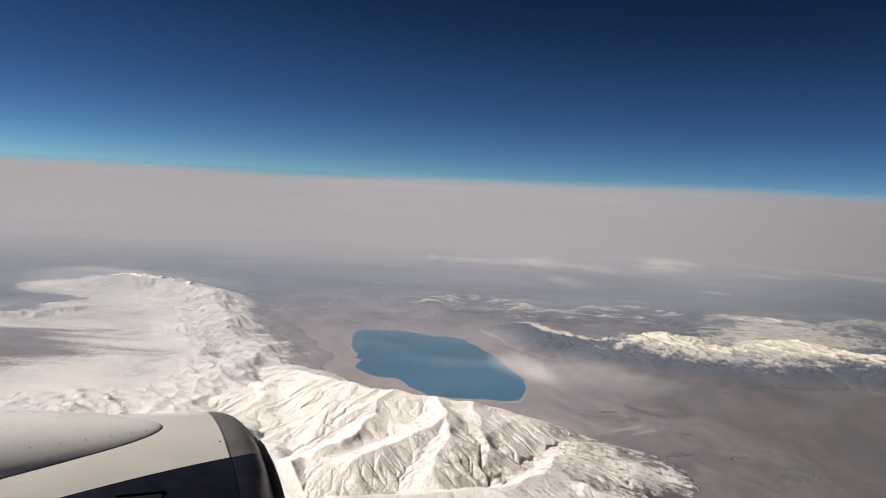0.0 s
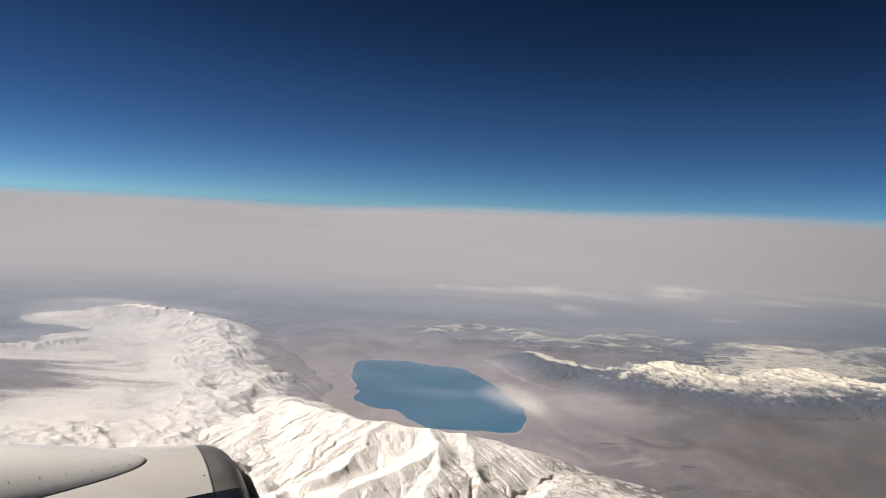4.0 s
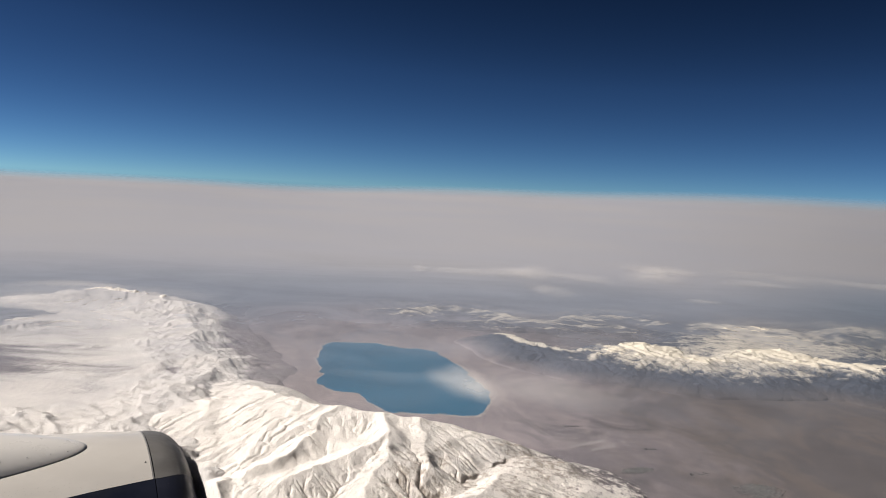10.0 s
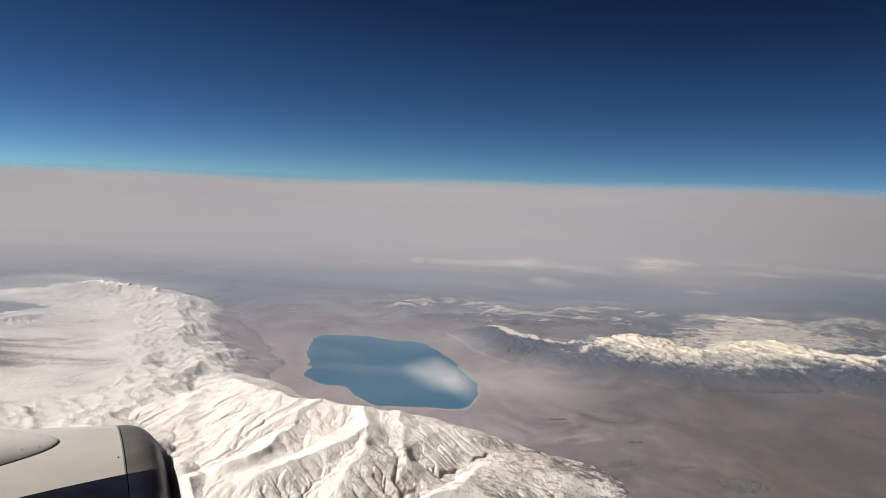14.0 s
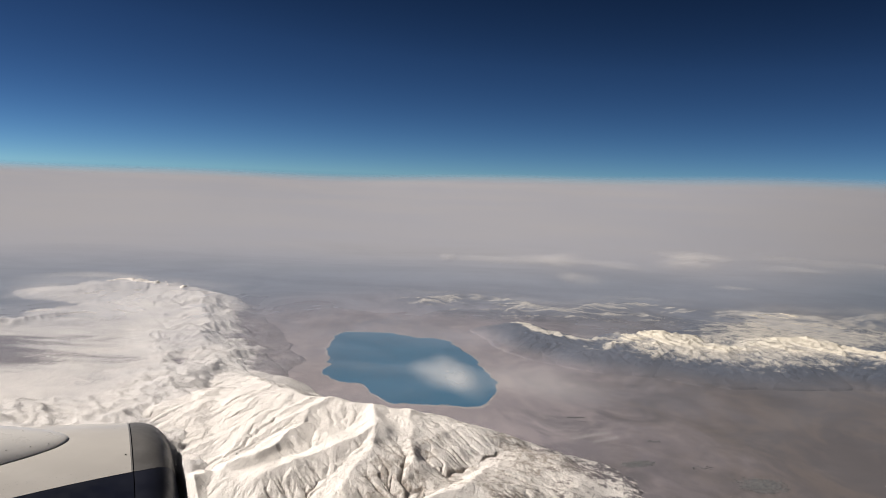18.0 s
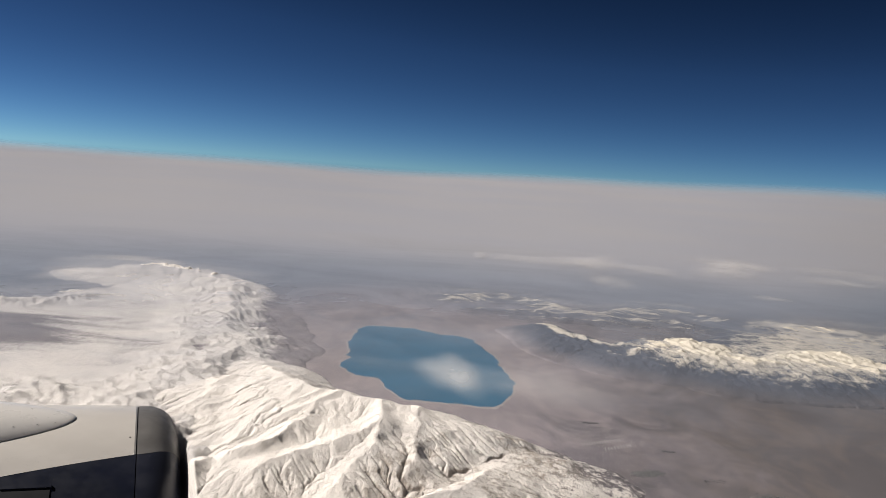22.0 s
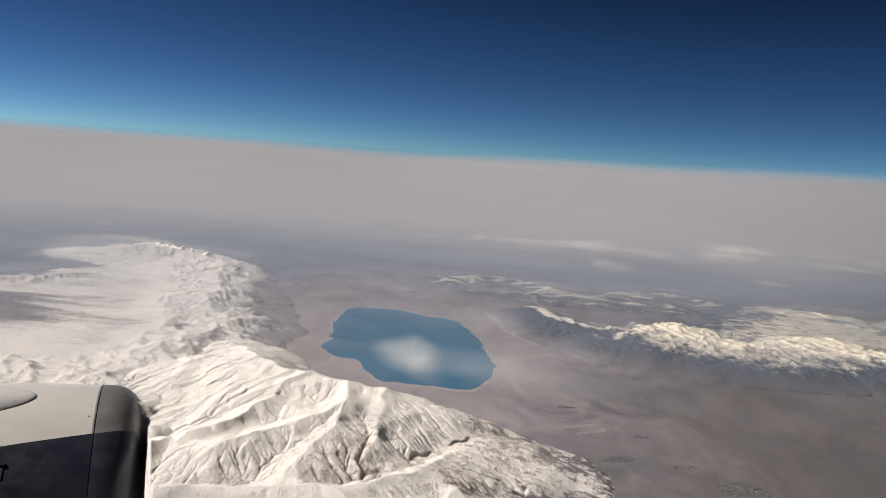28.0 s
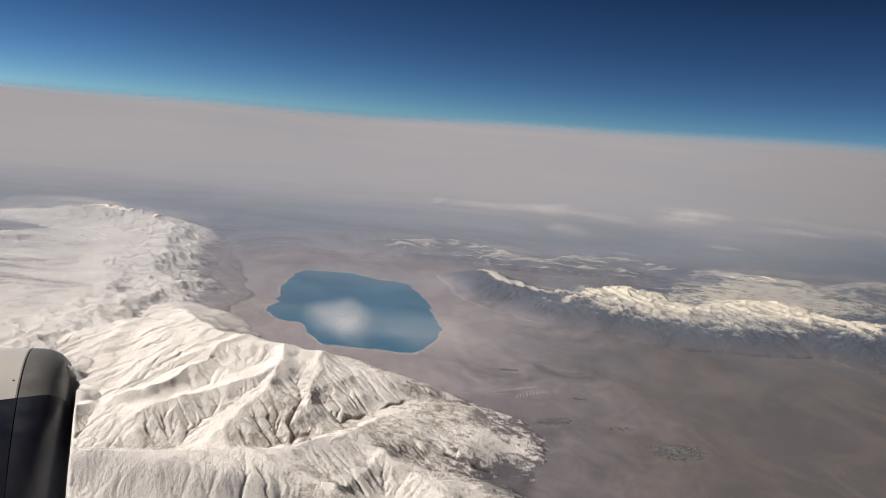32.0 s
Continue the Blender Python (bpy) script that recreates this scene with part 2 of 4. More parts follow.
# whiter than the cowl, with the fairing's sun glint put into the colour
fairing_paint = paint_material("white_fairing_paint", (0.60, 0.575, 0.54), (0.64, 0.615, 0.58), 0.30, 0.0, 0.5, 0.5)
# navy paint that also carries the shade of the cowl's underside
navy_paint = paint_material("navy_cowl_paint", (0.005, 0.007, 0.016), (0.008, 0.010, 0.021), 0.42, 0.0, 0.25, 0.06)
lip_metal = paint_material("grey_lip_metal", (0.105, 0.10, 0.095), (0.135, 0.128, 0.12), 0.5, 0.2, 0.5, 0.0)
# the same lip metal with the underside's shade put into its colour
lip_shade = paint_material("shaded_lip_metal", (0.008, 0.010, 0.020), (0.012, 0.014, 0.026), 0.42, 0.1, 0.4, 0.0)
black_mat = paint_material("black_gap", (0.006, 0.006, 0.008), (0.01, 0.01, 0.012), 0.7, 0.0, 0.2, 0.0)
bolt_mat = paint_material("fastener_metal", (0.30, 0.29, 0.28), (0.40, 0.39, 0.37), 0.4, 0.6, 0.5, 0.0)


# ---- shapes ----
def link_mesh(name, verts, faces, material, parent=None, label="", smooth=True, attrs=()):
    me = bpy.data.meshes.new(name)
    me.from_pydata(verts, [], faces)
    me.materials.append(material)
    for key, values in attrs:
        a = me.attributes.new(key, "FLOAT", "POINT")
        a.data.foreach_set("value", np.asarray(values, np.float32).ravel())
    me.polygons.foreach_set("use_smooth", np.full(len(me.polygons), smooth))
    me.update()
    ob = new(name, me)
    if parent is not None:
        ob.parent = parent
    if label:
        ob["label"] = label
    return ob


def part(name, bm, material, parent, label="", smooth=True):
    me = bpy.data.meshes.new(name)
    bm.to_mesh(me)
    bm.free()
    me.materials.append(material)
    me.polygons.foreach_set("use_smooth", np.full(len(me.polygons), smooth))
    me.set_sharp_from_angle(angle=radians(40))
    ob = new(name, me)
    ob.parent = parent
    if label:
        ob["label"] = label
    return ob


def grid_mesh(name, xs, ys, z, material, snow, floor, label, sink=0.0):
    """A height field over xs, ys as a thing with two parts: its snow fields and its bare slopes."""
    nx, ny = len(xs), len(ys)
    gx, gy = np.meshgrid(xs, ys)
    idx = np.arange(nx * ny).reshape(ny, nx)
    quads = np.stack([idx[:-1, :-1], idx[:-1, 1:], idx[1:, 1:], idx[1:, :-1]], -1).reshape(-1, 4)
    pts = np.stack([gx, gy, z - sink], -1).reshape(-1, 3)
    quads = quads[(z.ravel() > floor)[quads].any(1)]
    white = snow.ravel()[quads].mean(1) > 0.45
    thing = tagged(new(name), label, "mountain")
    thing.location = (0, 0, 0)
    for piece, faces in (("snow_field", quads[white]), ("bare_slope", quads[~white])):
        used = np.unique(faces)
        back = np.full(nx * ny, -1)
        back[used] = np.arange(len(used))
        faces, co = back[faces], pts[used]
        me = bpy.data.meshes.new(piece)
        me.vertices.add(len(co)), me.loops.add(faces.size), me.polygons.add(len(faces))
        me.vertices.foreach_set("co", co.astype(np.float32).ravel())
        me.loops.foreach_set("vertex_index", faces.astype(np.int32).ravel())
        me.polygons.foreach_set("loop_start", np.arange(0, faces.size, 4, dtype=np.int32))
        a = me.attributes.new("snow", "FLOAT", "POINT")
        a.data.foreach_set("value", snow.ravel()[used].astype(np.float32))
        me.materials.append(material)
        me.update(calc_edges=True)
        me.validate()
        me.polygons.foreach_set("use_smooth", np.ones(len(me.polygons), bool))
        tagged(new(piece, me), kind="stuff").parent = thing
    return thing


# ---- relief ----
def lattice(seed):
    return np.random.RandomState(seed).uniform(-1, 1, (256, 256))


def value_noise(x, y, seed):
    g = lattice(seed)
    xi, yi = np.floor(x).astype(int), np.floor(y).astype(int)
    u, v = x - xi, y - yi
    u, v = u * u * u * (u * (u * 6 - 15) + 10), v * v * v * (v * (v * 6 - 15) + 10)
    a, b = g[yi & 255, xi & 255], g[yi & 255, (xi + 1) & 255]
    c, d = g[(yi + 1) & 255, xi & 255], g[(yi + 1) & 255, (xi + 1) & 255]
    return (a + (b - a) * u) * (1 - v) + (c + (d - c) * u) * v


def fbm(x, y, size, octaves, seed, gain=0.5):
    total, amp = 0.0, 1.0
    for n in range(octaves):
        c, s = math.cos(n * 1.1), math.sin(n * 1.1)
        total = total + amp * value_noise((c * x - s * y) / size + 17.3 * n, (s * x + c * y) / size + 9.1 * n, seed + n)
        size, amp = size / 2.03, amp * gain
    return total


def ridged(x, y, size, octaves, seed, gain=0.5):
    """Sharp crests and round valleys; finer crests ride on the larger ones."""
    total, amp, weight = 0.0, 1.0, 1.0
    for n in range(octaves):
        c, s = math.cos(n * 0.9 + 0.4), math.sin(n * 0.9 + 0.4)
        r = 1.0 - np.abs(value_noise((c * x - s * y) / size + 31.7 * n, (s * x + c * y) / size + 5.3 * n, seed + n) * 1.5)
        r = np.clip(r, 0, 1) ** 2
        total = total + amp * weight * r
        weight = np.clip(r * 1.6, 0.15, 1)
        size, amp = size / 2.0, amp * gain
    return total


def step(v, lo, hi):
    u = np.clip((v - lo) / (hi - lo), 0, 1)
    return u * u * (3 - 2 * u)


def crest(x, y, line, near, far, sharp=1.2):
    """A roof-shaped range along a line of (x, y, height): near and far are its half widths on the right and on the left of the line."""
    best = np.full(x.shape, -1e9)
    for (x0, y0, z0), (x1, y1, z1) in zip(line, line[1:]):
        dx, dy = x1 - x0, y1 - y0
        s = np.clip(((x - x0) * dx + (y - y0) * dy) / (dx * dx + dy * dy), 0, 1)
        px, py = x - x0 - s * dx, y - y0 - s * dy
        far_off = np.hypot(px, py) + 1e-6
        side = (dx * py - dy * px) / (math.hypot(dx, dy) * far_off)
        d = far_off / (near + (far - near) * step(side, -0.8, 0.8))
        best = np.maximum(best, (z0 + s * (z1 - z0)) * (1 - d ** sharp))
    return best


def smooth_max(a, b, k=1.0):
    h = np.clip(0.5 + 0.5 * (a - b) / k, 0, 1)
    return b + (a - b) * h + k * h * (1 - h)


def erode(z, rounds, cut, creep=0.03, rise=0.0):
    """Streams cut their valleys into a height field; also gives how much land each place drains."""
    around = [(-1, -1), (-1, 0), (-1, 1), (0, -1), (0, 1), (1, -1), (1, 0), (1, 1)]
    ny, nx = z.shape
    first = z
    jj, ii = np.mgrid[0:ny, 0:nx]
    off = np.array(around)
    for _ in range(rounds):
        pad = np.pad(z, 1, constant_values=1e9)
        drop = np.stack([(z - pad[1 + j:1 + j + ny, 1 + i:1 + i + nx]) / math.hypot(i, j) for j, i in around])
        way = drop.argmax(0)
        to = (jj + off[way, 0]) * nx + ii + off[way, 1]
        to = np.where(drop.max(0) > 0, to, jj * nx + ii).ravel().tolist()
        order = np.argsort(z, axis=None).tolist()
        area = [1.0] * (nx * ny)
        for k in reversed(order):
            r = to[k]
            if r != k:
                area[r] += area[k]
        f = (cut * np.sqrt(np.array(area))).tolist()
        h = z.ravel().tolist()
        for k in order:
            r = to[k]
            if r != k:
                h[k] = (h[k] + f[k] * h[r]) / (1 + f[k])
        z = np.array(h).reshape(ny, nx)
        z = z + rise * (first - z)
        p = np.pad(z, 1, mode="edge")
        z = z + creep * (p[:-2, 1:-1] + p[2:, 1:-1] + p[1:-1, :-2] + p[1:-1, 2:] - 4 * z)
    return z, np.log2(np.array(area).reshape(ny, nx))


def blur(z, cells):
    """A soft mean over a square of so many cells, twice."""
    n = max(1, int(cells / 2))
    for axis in (0, 1, 0, 1):
        pad = [(0, 0), (0, 0)]
        pad[axis] = (n + 1, n)
        total = np.cumsum(np.pad(z, pad, mode="edge"), axis)
        size = z.shape[axis]
        z = (np.take(total, range(2 * n + 1, 2 * n + 1 + size), axis) - np.take(total, range(size), axis)) / (2 * n + 1)
    return z


def weather(x, y, z, rounds, cut, reach, rough, seed, creep=0.02, rise=0.08):
    """Streams carve a field while its broad shape stays; gives the land and how much each place drains."""
    cell = abs(x[0, 1] - x[0, 0])
    first = z + rough * fbm(x, y, reach, 5, seed, 0.55)
    worn, area = erode(first, rounds, cut, creep, rise)
    return worn + blur(first - worn, 2.0 * reach / cell), area


def course(x, y, line):
    """How far each place lies from a line of (x, y)."""
    best = np.full(x.shape, 1e9)
    for (x0, y0), (x1, y1) in zip(line, line[1:]):
        dx, dy = x1 - x0, y1 - y0
        s = np.clip(((x - x0) * dx + (y - y0) * dy) / (dx * dx + dy * dy), 0, 1)
        best = np.minimum(best, np.hypot(x - x0 - s * dx, y - y0 - s * dy))
    return best


def finer(z, times):
    """The field on a grid that is so many times as fine."""
    for axis in (0, 1):
        n = z.shape[axis]
        at = np.linspace(0, n - 1, (n - 1) * times + 1)
        i = np.clip(np.floor(at).astype(int), 0, n - 2)
        u = at - i
        get = lambda k: np.take(z, np.clip(k, 0, n - 1), axis)
        shape = [1, 1]
        shape[axis] = -1
        u = u.reshape(shape)
        a, b, c, d = get(i - 1), get(i), get(i + 1), get(i + 2)
        z = b + 0.5 * u * (c - a + u * (2 * a - 5 * b + 4 * c - d + u * (3 * (b - c) + d - a)))
    return z


def slope_of(z, cell):
    return np.hypot(*np.gradient(z, cell))

# ---- the engine's place, and the deep valley under it ----
FLIGHT = radians(63.9)                                   # heading, clockwise from +y
AHEAD = Vector((math.sin(FLIGHT), math.cos(FLIGHT), 0.0))
OUT = Vector((-math.cos(FLIGHT), math.sin(FLIGHT), 0.0))  # away from the cabin
SEAT = Vector((42.0, 23.3, 95.0))
SIZE = 1.5
ENGINE_AT = SEAT + (OUT * 179.5 + AHEAD * 4.6 + Vector((0, 0, -99.0))) * SIZE


def basin(x, y):
    """How deep the valley below the engine is cut, metres below the fields around."""
    u = ((x - ENGINE_AT.x) * AHEAD.x + (y - ENGINE_AT.y) * AHEAD.y) / SIZE
    v = ((x - ENGINE_AT.x) * OUT.x + (y - ENGINE_AT.y) * OUT.y) / SIZE
    v = v + 1.7 * np.maximum(u + 1.4, 0) * (v > 0)
    u = u - 0.03 * np.maximum(-v, 0)
    return 124.0 * step(-u, -9.6, -6.0) * step(-u, 186.0, 148.0) * step(v, 15.0, 6.0) * step(v, -93.0, -48.0)


# ---- ground ----
def ground():
    rings = np.concatenate([[0.0], np.geomspace(6.0, 4700.0, 230)])
    turns = np.radians(np.arange(0, 360, 1.0))
    r, a = np.meshgrid(rings, turns, indexing="ij")
    x, y = 36 + r * np.sin(a), 20 + r * np.cos(a)
    z = -0.06 - 1.15 * np.max([basin(x + dx, y + dy) for dx in (-6, 0, 6) for dy in (-6, 0, 6)], axis=0)
    n, m = r.shape
    i = np.arange(n * m).reshape(n, m)
    j = np.roll(i, -1, 1)
    faces = np.stack([i[:-1], i[1:], j[1:], j[:-1]], -1).reshape(-1, 4)
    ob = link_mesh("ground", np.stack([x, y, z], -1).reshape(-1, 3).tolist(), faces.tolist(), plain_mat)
    return tagged(ob, "dry brown-grey steppe plain with darker field patches", "plain", kind="structure")


ground()


def spline(points, times):
    """A closed smooth line through the points."""
    p = np.array(points, float)
    n, out = len(p), []
    for k in range(n):
        a, b, c, d = p[k - 1], p[k], p[(k + 1) % n], p[(k + 2) % n]
        for u in np.arange(times) / times:
            out.append(b + 0.5 * u * (c - a + u * (2 * a - 5 * b + 4 * c - d + u * (3 * (b - c) + d - a))))
    return np.array(out)


SHORE = [(-50, 501), (-44, 510), (-34, 512), (-21, 513), (-13, 508), (-3, 503), (7, 503), (15, 497), (21, 482), (30, 460), (35, 437), (42, 411),
         (43, 393), (41, 378), (38, 367), (33, 362), (24, 362), (15, 362), (5, 361), (-1, 361), (-8, 371), (-12, 377), (-17, 388),
         (-24, 391), (-29, 393), (-36, 401), (-40, 412), (-39, 424), (-42, 431), (-42, 440), (-46, 450), (-49, 472)]


def fan(name, rim, z, material, **tags):
    c = rim.mean(0)
    rows = [c + (rim - c) * s for s in (0.35, 0.7, 0.9, 1.0)]
    n = len(rim)
    verts = [(*c, z)] + [(*q, z) for row in rows for q in row]
    faces = [(0, 1 + k, 1 + (k + 1) % n) for k in range(n)]
    for b in range(3):
        o = 1 + b * n
        faces += [(o + k, o + n + k, o + n + (k + 1) % n, o + (k + 1) % n) for k in range(n)]
    return tagged(link_mesh(name, verts, faces, material), **tags)


rim = spline(SHORE, 10)
jag = np.stack([fbm(rim[:, 0], rim[:, 1], 5.0, 3, 70), fbm(rim[:, 0], rim[:, 1], 5.0, 3, 80)], 1)
rim = rim + 0.9 * jag
fan("lake", rim, 0.02, water_mat, label="calm steel-blue lake filling the basin of the plain", category="lake", kind="structure")
m_shore = Nodes("pale_salt_shore")
shore_mat = m_shore.finish(m_shore.mix(m_shore.ramp(m_shore.noise(0.25, 5, 0.6), 0.35, 0.65), (0.20, 0.183, 0.183), (0.27, 0.245, 0.24)), 0.95)


def shore():
    """A low beach that slopes from the water's edge down into the plain."""
    mid = rim.mean(0)
    wave = 0.012 * fbm(rim[:, 0], rim[:, 1], 14.0, 3, 90)[:, None]
    n, verts, faces = len(rim), [], []
    for s, z in ((0.985, -0.02), (1.0, 0.03), (1.012, 0.0), (1.04, -0.2)):
        verts += [(*q, z) for q in mid + (rim - mid) * (s + (wave if s > 1 else 0))]
    for b in range(3):
        faces += [(b * n + k, b * n + n + k, b * n + n + (k + 1) % n, b * n + (k + 1) % n) for k in range(n)]
    tagged(link_mesh("shore", verts, faces, shore_mat), "pale salty shore round the lake", "shore", kind="structure")


shore()


# ---- mountains ----
def field(x0, x1, y0, y1, cell):
    xs, ys = np.arange(x0, x1 + cell / 2, cell), np.arange(y0, y1 + cell / 2, cell)
    return xs, ys, *np.meshgrid(xs, ys)


def fine_axes(xs, ys, times):
    return np.linspace(xs[0], xs[-1], (len(xs) - 1) * times + 1), np.linspace(ys[0], ys[-1], (len(ys) - 1) * times + 1)


def edge_fade(x, y, xs, ys, width):
    d = np.minimum(np.minimum(x - xs[0], xs[-1] - x), np.minimum(y - ys[0], ys[-1] - y))
    return step(d, 0, width)


def sunk(z, floor=0.0, reach=0.8, depth=0.9):
    """Low parts dive under the plain, so that the foot of a range is ragged."""
    return z - depth * (1 - step(z, floor, floor + reach))


def hollow(z, low=2.5):
    """Slopes flatten out towards their foot."""
    return z * (1 - np.exp(-np.maximum(z, 0) / low))


def near_range():
    xs, ys, x, y = field(-112, 156, 204, 402, 0.85)
    wx, wy = x + 3.5 * fbm(x, y, 30, 4, 21) + 1.1 * fbm(x, y, 11, 3, 22), y + 3.5 * fbm(x, y, 30, 4, 25) + 1.1 * fbm(x, y, 11, 3, 26)
    z = crest(wx, wy, [(-72, 390, 3), (-60, 368, 8), (-52, 348, 10.5), (-40, 324, 14.5)], 44, 28, 1.15)
    z = smooth_max(z, crest(wx, wy, [(-40, 324, 14.5), (-22, 308, 16.5), (-8, 300, 16), (8, 297, 15.5), (25, 299, 12.5)], 70, 30, 1.15), 1.5)
    z = smooth_max(z, crest(wx, wy, [(25, 299, 12.5), (40, 293, 8.5), (52, 285, 5), (60, 284, 3)], 42, 26, 1.2), 1.2)
    # spurs from the crest down to the stream
    for line in ([(-34, 318, 15.0), (-46, 300, 10.5), (-49, 288, 8)], [(-24, 309, 16.2), (-36, 288, 12.0), (-44, 272, 8.5)], [(-14, 303, 16.4), (-24, 278, 13.0), (-34, 256, 9)],
                 [(0, 297, 16.2), (3, 281, 16.2), (-10, 264, 13.2), (-22, 246, 9.5)], [(3, 281, 16.2), (4, 266, 13.8), (0, 252, 10.5), (-4, 240, 9)],
                 [(12, 297, 15.8), (15, 278, 13.2), (16, 262, 10.5)], [(27, 297, 12.0), (29, 281, 10.0), (28, 270, 8)]):
        z = smooth_max(z, crest(wx, wy, line, 34, 30, 1.1), 1.2)
    # the hills in front, beyond the gorge
    z = smooth_max(z, crest(wx, wy, [(60, 276, 3.5), (46, 278, 6.5), (38, 266, 9), (32, 249, 11.5), (29, 240, 12), (14, 222, 12), (-14, 213, 12), (-70, 205, 10)], 20, 44), 1.2)
    for line in ([(32, 246, 11.5), (45, 237, 10.5), (58, 228, 8.5), (72, 212, 6)], [(40, 264, 8.5), (50, 258, 6.5), (58, 252, 4.5)], [(58, 228, 8.5), (72, 229, 6.5), (86, 227, 4.8), (100, 222, 3)], [(72, 212, 6.5), (96, 206, 5), (124, 196, 4)],
                 [(14, 222, 12), (40, 212, 9), (70, 198, 7)], [(-40, 252, 9.0), (-44, 230, 9.5), (-38, 205, 9)]):
        z = smooth_max(z, crest(wx, wy, line, 22, 22, 1.1), 1.2)
    gorge = course(wx, wy, [(-58, 318), (-51, 288), (-48, 266), (-36, 246), (-14, 234), (3, 236), (15, 246), (27, 262), (36, 276), (47, 289), (58, 297)])
    z = z - 1.5 * np.exp(-(gorge / 5.0) ** 2) * step(z, 1, 6) * step(np.hypot(x + 42, y - 246), 4, 18)
    mass = step(z, -1, 6)
    z = z + mass * 0.5 * ridged(wx, wy, 20, 2, 31)
    z = hollow(np.maximum(z, -3))
    fold = step(10 - x, 0, 20) * step(y, 240, 262)
    z = z + mass * fold * 0.5 * (ridged(0.86 * x - 0.5 * y, 0.22 * (0.5 * x + 0.86 * y), 8.0, 2, 57) - 0.8)
    worn, area = weather(x, y, z, 8, 0.012, 12.0, 0.5, 43)
    z = z + mass * (worn - z)
    z = z + mass * (0.20 - 0.06 * fold) * (weather(x, y, z, 8, 0.05, 5.0, 0.25, 47, 0.005)[0] - z)
    fx, fy = fine_axes(xs, ys, 3)
    z, area, mass = finer(z, 3), finer(area, 3), finer(mass, 3)
    x, y = np.meshgrid(fx, fy)
    worn = weather(x, y, z, 6, 0.09, 3.6, 0.14, 51, 0.0, 0.05)[0]
    z = z + mass * 0.48 * (worn - z)
    crags = 0.0
    for cx, cy, long, wide, turn, deep in ((3, 230, 3.4, 0.9, 35, 1.0), (10, 236, 4.0, 1.2, 38, 1.0), (16, 243, 2.2, 1.0, 40, 1.0), (20, 251, 3.0, 0.9, 48, 1.0), (31, 267, 6.0, 0.7, 52, 0.9),
                                           (41, 281, 5.0, 0.6, 52, 0.9), (-8, 233, 4.0, 0.7, 10, 0.5), (-20, 285, 4.0, 0.4, 70, 0.3), (-21, 278, 2.6, 0.4, -20, 0.3), (-16, 259, 2.6, 0.4, 50, 0.5),
                                           (62, 255, 3.0, 0.8, 15, 0.8), (70, 254, 2.6, 0.9, 25, 0.8), (88, 250, 1.6, 0.7, -30, 0.6)):
        c, s = math.cos(radians(turn)), math.sin(radians(turn))
        u, v = c * (x - cx) + s * (y - cy), c * (y - cy) - s * (x - cx) + 0.6 * np.sin((x - cx + y - cy) * 0.7)
        crags = np.maximum(crags, deep * np.exp(-(u / long) ** 4 - (v / wide) ** 2))
    z = z - 0.9 * crags
    sl = slope_of(z, fx[1] - fx[0])
    patch = fbm(x, y, 18, 4, 61)
    east = step(x + 0.35 * (270 - y), -14, 16)
    snow = 0.90 + 0.03 * (z - 6.0) + 0.25 * patch - 0.35 * np.clip(sl - 0.7, 0, 1) - 0.24 * east + 0.3 * east * fbm(x, y, 2.0, 4, 67)
    snow = snow - 0.10 * np.clip(area - 6.0, 0, 4) - 0.35 * (1 - step(z, 0.1, 1.6)) - 1.1 * crags
    z = sunk(z) - 6 * (1 - edge_fade(x, y, fx, fy, 10))
    grid_mesh("mountain_range", fx, fy, z, snow_near, np.clip(snow, -0.5, 1.5), -0.6,
              "rugged snow-covered mountain ridge with eroded gullies and bare rock", basin(x, y))


